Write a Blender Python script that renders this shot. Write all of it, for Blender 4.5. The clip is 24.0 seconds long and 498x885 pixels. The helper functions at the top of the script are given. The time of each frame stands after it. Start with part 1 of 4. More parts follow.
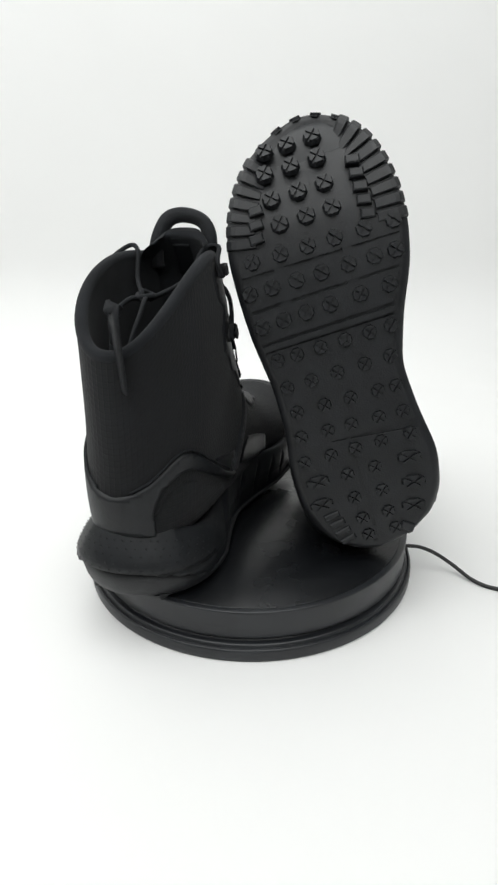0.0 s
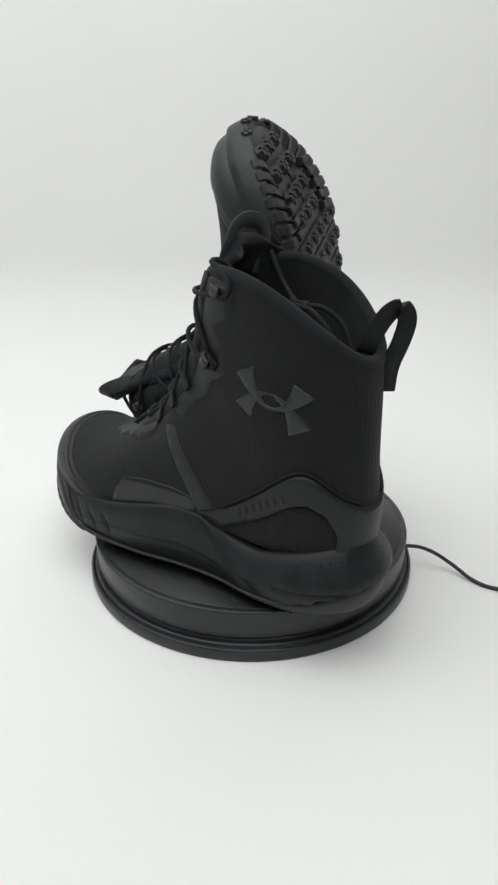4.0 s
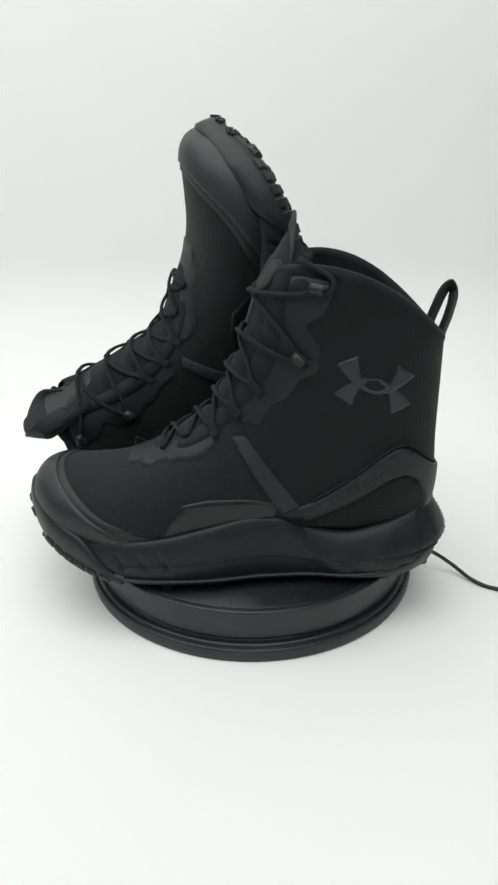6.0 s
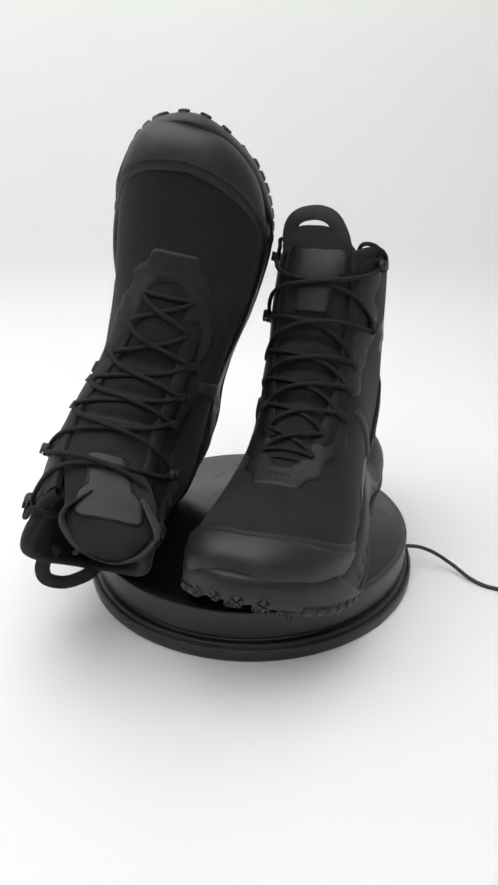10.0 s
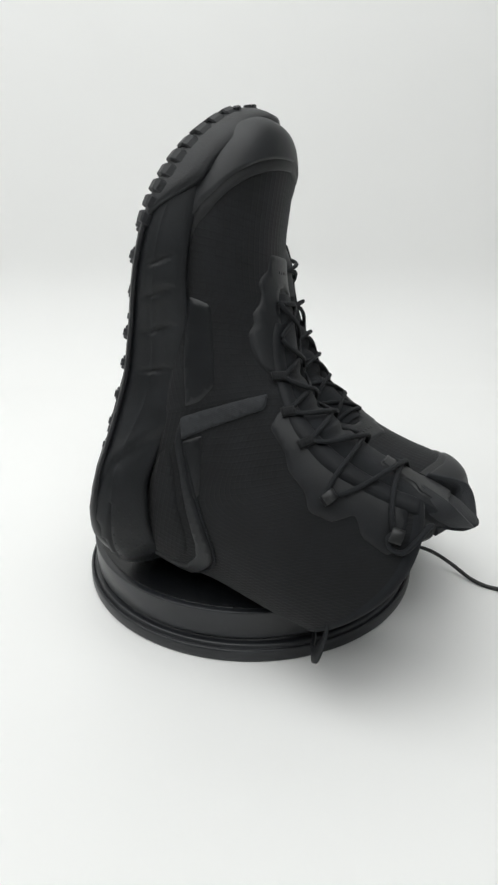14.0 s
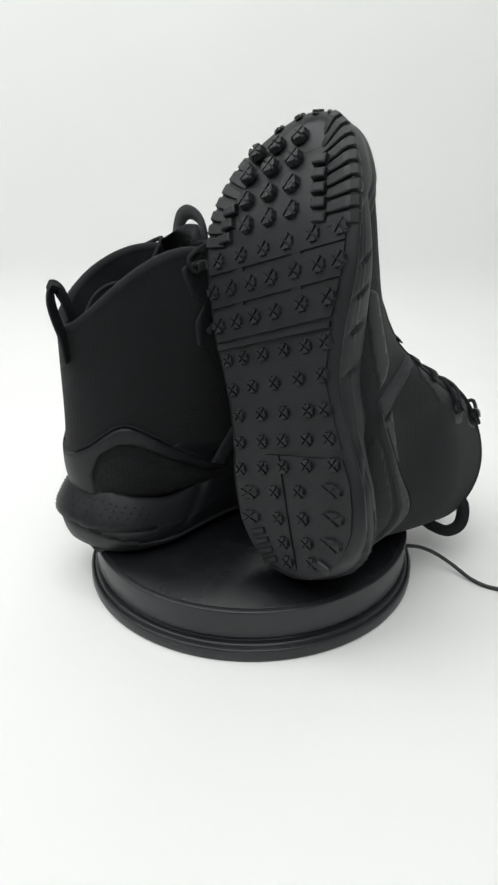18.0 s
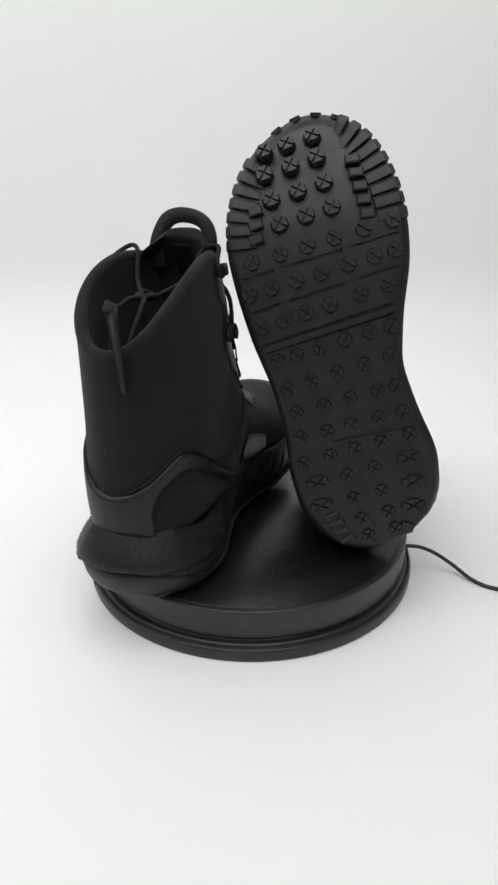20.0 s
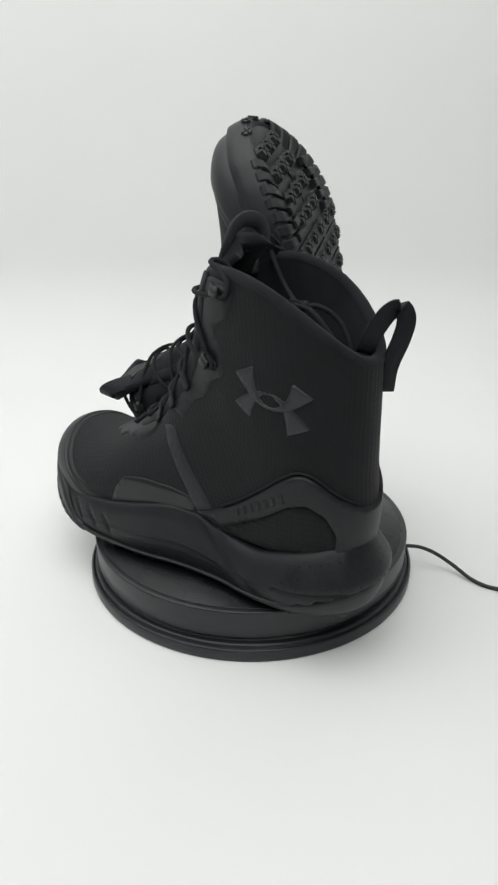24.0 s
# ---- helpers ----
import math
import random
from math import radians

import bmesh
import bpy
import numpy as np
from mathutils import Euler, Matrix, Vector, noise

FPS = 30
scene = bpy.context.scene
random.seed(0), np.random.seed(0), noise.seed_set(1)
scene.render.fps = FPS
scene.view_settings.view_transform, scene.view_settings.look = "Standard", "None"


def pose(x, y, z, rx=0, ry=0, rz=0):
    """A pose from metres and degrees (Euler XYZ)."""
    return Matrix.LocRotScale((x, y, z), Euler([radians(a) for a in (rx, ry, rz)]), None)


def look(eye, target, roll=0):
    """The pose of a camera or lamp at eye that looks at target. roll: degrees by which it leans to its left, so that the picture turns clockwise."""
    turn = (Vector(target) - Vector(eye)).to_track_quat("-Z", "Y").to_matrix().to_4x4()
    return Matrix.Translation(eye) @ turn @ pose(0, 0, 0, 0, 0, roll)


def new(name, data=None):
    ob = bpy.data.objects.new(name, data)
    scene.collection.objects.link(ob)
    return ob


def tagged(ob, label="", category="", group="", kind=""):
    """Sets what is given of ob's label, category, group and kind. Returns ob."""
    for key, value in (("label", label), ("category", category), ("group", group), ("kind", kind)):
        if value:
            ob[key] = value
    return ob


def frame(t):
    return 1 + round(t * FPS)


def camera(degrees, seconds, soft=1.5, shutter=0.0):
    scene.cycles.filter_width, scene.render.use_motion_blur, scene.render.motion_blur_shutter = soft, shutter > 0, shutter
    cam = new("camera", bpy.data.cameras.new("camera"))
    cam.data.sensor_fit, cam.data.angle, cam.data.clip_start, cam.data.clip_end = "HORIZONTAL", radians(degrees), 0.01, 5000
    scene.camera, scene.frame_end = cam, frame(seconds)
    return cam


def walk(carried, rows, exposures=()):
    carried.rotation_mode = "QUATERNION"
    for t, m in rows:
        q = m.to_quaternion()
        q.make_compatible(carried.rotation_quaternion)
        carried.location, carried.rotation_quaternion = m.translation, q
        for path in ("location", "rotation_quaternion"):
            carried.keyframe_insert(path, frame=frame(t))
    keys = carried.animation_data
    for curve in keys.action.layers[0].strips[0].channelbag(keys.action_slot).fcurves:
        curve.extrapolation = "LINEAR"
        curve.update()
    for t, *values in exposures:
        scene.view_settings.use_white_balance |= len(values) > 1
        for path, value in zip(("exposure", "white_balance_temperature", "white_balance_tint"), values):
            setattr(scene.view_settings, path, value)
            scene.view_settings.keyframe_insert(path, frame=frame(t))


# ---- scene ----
from mathutils.bvhtree import BVHTree
from mathutils.geometry import delaunay_2d_cdt

# ---- camera ----
cam = camera(42.24, 24.0, soft=2.5)
EYE = pose(0, -0.4813, 0.3124, 66.75, 0, 0.2)
walk(cam, [(0.0, EYE), (24.0, EYE)],
     exposures=[(0.0, 0.17), (1.0, 0.02), (2.0, -0.04), (5.0, -0.12), (5.8, 0.0), (6.0, 0.05), (7.0, 0.17), (8.0, 0.25), (8.5, 0.25), (9.0, 0.13), (9.6, 0.0),
                (10.0, 0.10), (12.6, 0.01), (13.6, -0.01), (15.0, -0.04), (16.0, -0.10), (16.6, -0.12), (17.0, -0.10), (18.0, 0.07), (20.7, -0.06), (21.0, 0.10), (21.6, -0.07), (22.5, -0.04), (23.0, -0.08), (23.5, -0.15), (24.0, -0.10)])

# ---- world and light ----
world = bpy.data.worlds.new("studio")
scene.world = world
world.use_nodes = True
bg = world.node_tree.nodes["Background"]
bg.inputs["Color"].default_value = (0.90, 0.96, 1.0, 1)
bg.inputs["Strength"].default_value = 0.55


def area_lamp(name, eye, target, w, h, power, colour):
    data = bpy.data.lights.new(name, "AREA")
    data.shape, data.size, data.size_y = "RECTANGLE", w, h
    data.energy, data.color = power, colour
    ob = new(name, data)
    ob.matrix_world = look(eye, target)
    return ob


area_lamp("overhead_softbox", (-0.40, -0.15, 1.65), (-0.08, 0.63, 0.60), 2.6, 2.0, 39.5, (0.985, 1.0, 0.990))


# ---- materials ----
def material(name, colour, rough, metal=0.0, noise_scale=60.0, vary=0.25, bump=0.1, bump_scale=900.0, sheen=0.0, spec=0.5):
    m = bpy.data.materials.new(name)
    m.use_nodes = True
    nt = m.node_tree
    n, l = nt.nodes, nt.links
    b = n["Principled BSDF"]
    co = n.new("ShaderNodeTexCoord")
    big = n.new("ShaderNodeTexNoise")
    big.inputs["Scale"].default_value, big.inputs["Detail"].default_value = noise_scale, 4
    l.new(co.outputs["Object"], big.inputs["Vector"])
    ramp = n.new("ShaderNodeMapRange")
    ramp.inputs["From Min"].default_value, ramp.inputs["From Max"].default_value = 0.3, 0.7
    ramp.inputs["To Min"].default_value, ramp.inputs["To Max"].default_value = 1 - vary, 1 + vary
    l.new(big.outputs["Fac"], ramp.inputs["Value"])
    mul = n.new("ShaderNodeVectorMath")
    mul.operation = "SCALE"
    mul.inputs[0].default_value = colour
    l.new(ramp.outputs["Result"], mul.inputs["Scale"])
    l.new(mul.outputs["Vector"], b.inputs["Base Color"])
    rr = n.new("ShaderNodeMapRange")
    rr.inputs["To Min"].default_value, rr.inputs["To Max"].default_value = max(rough - 0.07, 0.02), min(rough + 0.07, 1)
    l.new(big.outputs["Fac"], rr.inputs["Value"])
    l.new(rr.outputs["Result"], b.inputs["Roughness"])
    b.inputs["Metallic"].default_value = metal
    b.inputs["Specular IOR Level"].default_value = spec
    if sheen:
        b.inputs["Sheen Weight"].default_value = sheen
        b.inputs["Sheen Roughness"].default_value = 0.6
    if bump:
        fine = n.new("ShaderNodeTexNoise")
        fine.inputs["Scale"].default_value, fine.inputs["Detail"].default_value = bump_scale, 2
        l.new(co.outputs["Object"], fine.inputs["Vector"])
        bp = n.new("ShaderNodeBump")
        bp.inputs["Strength"].default_value, bp.inputs["Distance"].default_value = bump, 0.0006
        l.new(fine.outputs["Fac"], bp.inputs["Height"])
        l.new(bp.outputs["Normal"], b.inputs["Normal"])
    return m


def woven(name, colour, rough, pitch, bump, sheen=0.05, grid=0.0, spec=0.3):
    """A cloth: two crossed sets of threads along the UV axes in metres; grid adds raised ripstop lines at that pitch."""
    m = material(name, colour, rough, noise_scale=45, vary=0.3, bump=0, sheen=sheen, spec=spec)
    nt = m.node_tree
    n, l = nt.nodes, nt.links
    b = n["Principled BSDF"]
    uv = n.new("ShaderNodeTexCoord")
    height = None
    for direction, p, weight in (("X", pitch, 0.18), ("Y", pitch, 0.18), ("X", grid, 0.8), ("Y", grid, 0.8)):
        if not p:
            continue
        wv = n.new("ShaderNodeTexWave")
        wv.wave_type, wv.bands_direction, wv.wave_profile = "BANDS", direction, "SIN"
        wv.inputs["Scale"].default_value = 0.314159 / p
        wv.inputs["Distortion"].default_value = 0.0
        l.new(uv.outputs["UV"], wv.inputs["Vector"])
        out = wv.outputs["Fac"]
        if p == grid:
            pw = n.new("ShaderNodeMath")
            pw.operation = "POWER"
            pw.inputs[1].default_value = 9.0
            l.new(out, pw.inputs[0])
            out = pw.outputs[0]
        ml = n.new("ShaderNodeMath")
        ml.operation = "MULTIPLY_ADD"
        ml.inputs[1].default_value = weight
        l.new(out, ml.inputs[0])
        if height:
            l.new(height, ml.inputs[2])
        height = ml.outputs[0]
    bp = n.new("ShaderNodeBump")
    bp.inputs["Strength"].default_value, bp.inputs["Distance"].default_value = bump, 0.0005
    l.new(height, bp.inputs["Height"])
    l.new(bp.outputs["Normal"], b.inputs["Normal"])
    return m


FABRIC = woven("ripstop_cloth", (0.0067, 0.0074, 0.0087), 0.82, 0.0, 0.32, grid=0.0042, spec=0.27)
CLOTH = woven("shaft_cloth", (0.0052, 0.0058, 0.0068), 0.82, 0.0, 0.38, grid=0.0040, spec=0.25)
KNIT = woven("tongue_cloth", (0.0117, 0.0130, 0.0152), 0.9, 0.0010, 0.6, spec=0.18)
LINING = woven("lining_cloth", (0.0150, 0.0160, 0.0175), 0.95, 0.0012, 0.4, spec=0.12)
WEBBING = woven("webbing", (0.0190, 0.0208, 0.0238), 0.7, 0.0011, 0.9)
TPU = material("smooth_overlay", (0.0106, 0.0118, 0.0138), 0.50, bump=0.12, bump_scale=1400, spec=0.52)
LEATHER = material("synthetic_leather", (0.0072, 0.0080, 0.0093), 0.58, bump=0.25, bump_scale=1100, spec=0.5)
MATTE = material("matte_film", (0.0094, 0.0104, 0.0122), 0.6, bump=0.2, bump_scale=1100, spec=0.22)
STAY = material("stay_film", (0.0085, 0.0095, 0.0112), 0.50, bump=0.2, bump_scale=1300, spec=0.34)
GLOSS = material("gloss_film", (0.0070, 0.0078, 0.0091), 0.36, bump=0.05, bump_scale=900, spec=0.42)
FOAM = material("midsole_foam", (0.0086, 0.0097, 0.0114), 0.48, bump=0.25, bump_scale=700, spec=0.36)
RUBBER = material("outsole_rubber", (0.0069, 0.0078, 0.0094), 0.48, bump=0.25, bump_scale=800, spec=0.46)
LACE = material("lace_cord", (0.0113, 0.0125, 0.0146), 0.85, bump=0.9, bump_scale=1600, spec=0.3)
PLASTIC_HOOK = material("hook_plastic", (0.0070, 0.0075, 0.0085), 0.5, bump=0)
PRINT = material("print_ink", (0.004, 0.004, 0.004), 0.6, bump=0)
LOGO = material("logo_film", (0.0150, 0.0167, 0.0195), 0.42, bump=0.05)
TABLE_PLASTIC = material("turntable_plastic", (0.0140, 0.0155, 0.0181), 0.36, noise_scale=25, bump=0.08, bump_scale=1500)
TABLE_TOP = material("turntable_top", (0.0067, 0.0075, 0.0088), 0.26, noise_scale=25, bump=0.10, bump_scale=1500, spec=0.36)
CABLE = material("cable_sheath", (0.012, 0.012, 0.012), 0.5, bump=0)
WALL = material("wall_paint", (0.45, 0.46, 0.46), 0.8, noise_scale=4, vary=0.03, bump=0.05, bump_scale=200)
PAPER = material("white_backdrop", (0.83, 0.83, 0.822), 0.75, noise_scale=3, vary=0.012, bump=0.04, bump_scale=300)


# ---- mesh tools ----
def mesh_of(name, verts, faces, uvs=None, flat=False, flip=False):
    me = bpy.data.meshes.new(name)
    faces = [tuple(reversed(f)) if flip else tuple(f) for f in faces]
    me.from_pydata([tuple(map(float, v)) for v in verts], [], faces)
    if uvs is not None:
        layer = me.uv_layers.new(name="UVMap")
        idx = np.zeros(len(me.loops), dtype=np.int32)
        me.loops.foreach_get("vertex_index", idx)
        layer.data.foreach_set("uv", np.asarray(uvs, dtype=np.float32)[idx].ravel())
    me.polygons.foreach_set("use_smooth", [not flat] * len(me.polygons))
    me.update()
    return me


def empty(name):
    ob = new(name)
    ob.empty_display_size = 0.02
    return ob


def put(name, me, mat, parent=None, label=""):
    if not me.materials:
        me.materials.append(mat)
    ob = new(name, me)
    if parent:
        ob.parent = parent
    return tagged(ob, label=label)


def grid_faces(rows, cols, closed):
    out = []
    for i in range(rows - 1):
        for j in range(cols if closed else cols - 1):
            k = (j + 1) % cols
            out.append((i * cols + j, i * cols + k, (i + 1) * cols + k, (i + 1) * cols + j))
    return out


def tube(points, radius, sides=8, steps=4, flatten=1.0):
    """A cord through the points, round, with closed ends."""
    pts = np.array(points, float)
    ctrl = np.vstack([2 * pts[0] - pts[1], pts, 2 * pts[-1] - pts[-2]])
    line = []
    for i in range(1, len(ctrl) - 2):
        for k in range(steps):
            line.append(catmull(ctrl[i - 1:i + 3], k / steps))
    line.append(pts[-1])
    line = np.array(line)
    tang = np.gradient(line, axis=0)
    tang /= np.linalg.norm(tang, axis=1, keepdims=True) + 1e-12
    up = np.array([0.13, 0.21, 0.97])
    verts = []
    for p, t in zip(line, tang):
        side = np.cross(t, up)
        side /= np.linalg.norm(side) + 1e-12
        up = np.cross(side, t)
        for j in range(sides):
            a = 2 * math.pi * j / sides
            verts.append(p + radius * (math.cos(a) * side + flatten * math.sin(a) * up))
    faces = [tuple(reversed(f)) for f in grid_faces(len(line), sides, True)]
    faces += [tuple(range(sides)), tuple(range(len(verts) - 1, len(verts) - sides - 1, -1))]
    return verts, faces


def catmull(c, f):
    return 0.5 * (2 * c[1] + (c[2] - c[0]) * f + (2 * c[0] - 5 * c[1] + 4 * c[2] - c[3]) * f * f + (3 * c[1] - c[0] - 3 * c[2] + c[3]) * f ** 3)


def spline(table, s):
    """Rows of the table, at the fractional row numbers s."""
    tab = np.vstack([2 * table[0] - table[1], table, 2 * table[-1] - table[-2]])
    s = np.clip(np.asarray(s, float), 0, len(table) - 1)
    i = np.minimum(s.astype(int), len(table) - 2)
    f = (s - i)[..., None]
    a, b, c, d = (tab[i + k] for k in range(4))
    return 0.5 * (2 * b + (c - a) * f + (2 * a - 5 * b + 4 * c - d) * f * f + (3 * b - a - 3 * c + d) * f ** 3)


def lathe(profile, segments=128):
    verts, faces, n = [], [], len(profile)
    for j in range(segments):
        a = 2 * math.pi * j / segments
        verts += [(r * math.cos(a), r * math.sin(a), z) for r, z in profile]
    for j in range(segments):
        k = (j + 1) % segments
        for i in range(n - 1):
            faces.append((j * n + i, k * n + i, k * n + i + 1, j * n + i + 1))
    faces.append(tuple(j * n + n - 1 for j in range(segments)))
    faces.append(tuple(j * n for j in reversed(range(segments))))
    return verts, faces


# ---- setting ----
def backdrop():
    """White paper: the table sheet sweeps up into the wall."""
    prof = [(-2.5, 0.0), (-1.0, 0.0), (0.0, 0.0), (0.30, 0.0), (0.40, 0.0)]
    r, y0 = 0.17, 0.46
    prof += [(y0 + r * math.sin(a), r - r * math.cos(a)) for a in np.linspace(0, math.pi / 2, 28)]
    prof += [(y0 + r, 0.9), (y0 + r, 2.2)]
    xs = np.linspace(-2.2, 2.2, 23)
    verts = [(x, y, z) for y, z in prof for x in xs]
    faces = grid_faces(len(prof), len(xs), False)
    ob = put("backdrop", mesh_of("backdrop", verts, faces), PAPER)
    return tagged(ob, "seamless white paper sweep under and behind the turntable", "backdrop", kind="structure")


def room():
    """Unseen plain walls and a ceiling, added to close the place round the table."""
    def slab(name, lo, hi, mat, label, category):
        (x0, y0, z0), (x1, y1, z1) = lo, hi
        v = [(x, y, z) for x in (x0, x1) for y in (y0, y1) for z in (z0, z1)]
        f = [(0, 1, 3, 2), (4, 6, 7, 5), (0, 4, 5, 1), (2, 3, 7, 6), (0, 2, 6, 4), (1, 5, 7, 3)]
        tagged(put(name, mesh_of(name, v, f, flat=True), mat), label, category, kind="structure")
    # they shut out the world light and dim the fill from behind the camera
    slab("wall_south", (-2.4, -2.6, -0.05), (2.4, -2.5, 2.5), WALL, "unseen plain light grey wall, added to dim the fill light", "wall")
    slab("wall_west", (-2.5, -2.6, -0.05), (-2.4, 1.3, 2.5), WALL, "unseen plain light grey wall, added to dim the fill light", "wall")
    slab("wall_east", (2.4, -2.6, -0.05), (2.5, 1.3, 2.5), WALL, "unseen plain light grey wall, added to dim the fill light", "wall")
    slab("wall_north", (-2.4, 1.2, -0.05), (2.4, 1.3, 2.5), WALL, "unseen plain light grey wall, added to dim the fill light", "wall")
    slab("floor", (-2.4, -2.5, -0.05), (2.4, 1.2, -0.004), WALL, "plain light grey floor under the paper", "floor")
    slab("ceiling", (-2.5, -2.6, 2.5), (2.5, 1.3, 2.6), WALL, "unseen plain light grey ceiling, added to shut out world light", "ceiling")


backdrop()
room()

# ---- turntable ----
TOP = 0.0373


def turntable():
    root = empty("turntable")
    prof = [(0.128, 0.0), (0.1344, 0.0), (0.1354, 0.0006), (0.1357, 0.0018), (0.1356, 0.0082), (0.1350, 0.0094), (0.1340, 0.0098), (0.1333, 0.0094), (0.1331, 0.0082), (0.1324, 0.0082),
            (0.1322, 0.0108), (0.1317, 0.0116), (0.1308, 0.0119), (0.1285, 0.0119), (0.1272, 0.0121), (0.1270, 0.0148)]
    put("base", mesh_of("base", *lathe(prof)), TABLE_PLASTIC, root, "stepped black plastic foot ring")
    prof = [(0.120, 0.0150), (0.1284, 0.0150), (0.1294, 0.0154), (0.1297, 0.0166), (0.1300, TOP - 0.0014), (0.1298, TOP - 0.0004), (0.1292, TOP), (0.1256, TOP)]
    plat = put("platter", mesh_of("platter", *lathe(prof)), TABLE_PLASTIC, root, "glossy black revolving drum")
    prof = [(0.1256, TOP - 0.001), (0.1256, TOP + 0.0001), (0.1252, TOP + 0.0004)]
    put("top_disc", mesh_of("top_disc", *lathe(prof)), TABLE_TOP, plat, "smooth satin black top")
    tagged(root, "round black plastic motorised display turntable", "turntable")
    return root, plat


PLATTER = turntable()[1]


def cable():
    pts = [(0.127, -0.0200, 0.0205), (0.134, -0.0200, 0.0203), (0.142, -0.0200, 0.0190), (0.1536, -0.0225, 0.0150), (0.167, -0.0286, 0.0080),
           (0.178, -0.0400, 0.0030), (0.187, -0.0484, 0.0017), (0.1974, -0.0537, 0.0016), (0.230, -0.0650, 0.0016), (0.300, -0.0720, 0.0016), (0.50, -0.05, 0.0016), (0.9, 0.05, 0.0016)]
    ob = put("power_cable", mesh_of("power_cable", *tube(pts, 0.0016, 8, 6)), CABLE)
    return tagged(ob, "thin black power cable trailing over white paper", "cable")


cable()

# ---- boots: shared shape, heel at x = 0, toe at x = 0.311, lateral side +y ----
# instep x, z; sole or back x, z; lateral and medial half width; centre y; roundness below and above; skew; upward bow
RINGS = np.array([
    (0.3080, 0.0560, 0.3080, 0.0420, 0.009, 0.010, -0.006, 2.2, 2.2, 1.0, 0.0),
    (0.3050, 0.0640, 0.3050, 0.0370, 0.020, 0.020, -0.005, 2.3, 2.2, 1.1, 0.0),
    (0.2980, 0.0690, 0.2980, 0.0320, 0.031, 0.030, -0.004, 2.4, 2.2, 1.2, 0.0),
    (0.2860, 0.0720, 0.2860, 0.0270, 0.0415, 0.039, -0.002, 2.5, 2.2, 1.3, 0.0),
    (0.2680, 0.0735, 0.2680, 0.0240, 0.0500, 0.0445, -0.001, 2.6, 2.15, 1.35, 0.0),
    (0.2460, 0.0765, 0.2460, 0.0230, 0.0545, 0.0470, 0.0, 2.8, 2.1, 1.4, 0.0),
    (0.2220, 0.0845, 0.2180, 0.0240, 0.0545, 0.0455, 0.0, 3.0, 2.1, 1.4, 0.0),
    (0.1990, 0.0990, 0.1870, 0.0260, 0.0510, 0.0425, 0.0, 3.2, 2.05, 1.35, 0.0),
    (0.1790, 0.1150, 0.1500, 0.0280, 0.0465, 0.0425, 0.0, 3.4, 2.0, 1.2, 0.0),
    (0.1670, 0.1330, 0.1100, 0.0280, 0.0430, 0.0435, 0.0, 3.5, 2.25, 1.1, 0.0),
    (0.1590, 0.1510, 0.0650, 0.0280, 0.0410, 0.0445, 0.0, 3.5, 2.5, 1.0, 0.0),
    (0.1535, 0.1680, 0.0250, 0.0300, 0.0400, 0.0445, 0.0, 2.6, 2.6, 1.0, 0.001),
    (0.1490, 0.1820, 0.0145, 0.0600, 0.0405, 0.0445, 0.0, 2.2, 2.65, 1.0, 0.003),
    (0.1455, 0.1940, 0.0160, 0.1000, 0.0405, 0.0430, 0.0, 2.05, 2.65, 1.0, 0.008),
    (0.1425, 0.2040, 0.0170, 0.1380, 0.0402, 0.0405, 0.0, 2.05, 2.6, 1.0, 0.014),
    (0.1385, 0.2120, 0.0180, 0.1680, 0.0392, 0.0385, 0.0, 2.15, 2.5, 1.0, 0.019)])
LAST = len(RINGS) - 1


def surf(s, phi, lift=0.0):
    """Points of the upper: s from toe to collar, phi from the instep round the lateral side."""
    s, phi = np.broadcast_arrays(np.asarray(s, float), np.asarray(phi, float))

    def at(s, phi):
        r = spline(RINGS, s)
        c, sn = np.cos(phi), np.sin(phi)
        full = 2.0 + (r[..., 8] - 2.0) * (1 - 0.6 * np.clip((s - 8.5) / 1.5, 0, 1) * (sn > 0))
        p = np.where(c > 0, full, r[..., 7])
        u = np.sign(c) * np.abs(c) ** (2 / p)
        v = np.sign(sn) * np.abs(sn) ** (2 / p)
        h = ((1 + u) / 2) ** r[..., 9]
        y = r[..., 6] + v * np.where(v > 0, r[..., 4], r[..., 5])
        return np.stack([r[..., 2] + (r[..., 0] - r[..., 2]) * h, y, r[..., 3] + (r[..., 1] - r[..., 3]) * h + r[..., 10] * (1 + 0.22 * np.clip(-v, 0, 1)) * 4 * h * (1 - h)], -1)

    p = at(s, phi)
    if np.any(lift):
        ds = at(np.minimum(s + 0.02, LAST), phi) - at(np.maximum(s - 0.02, 0), phi)
        dp = at(s, phi + 0.02) - at(s, phi - 0.02)
        n = np.cross(dp, ds)
        n /= np.linalg.norm(n, axis=-1, keepdims=True) + 1e-12
        p = p + n * np.asarray(lift)[..., None]
    return p


def throat(s):
    """Half opening angle of the lacing gap."""
    s = np.asarray(s, float)
    ramp = np.clip((s - 6.6) / 0.7, 0, 1)
    return np.sqrt(ramp) * np.interp(s, [6.6, 8, 10, 12, 15], [0.28, 0.43, 0.56, 0.58, 0.56])


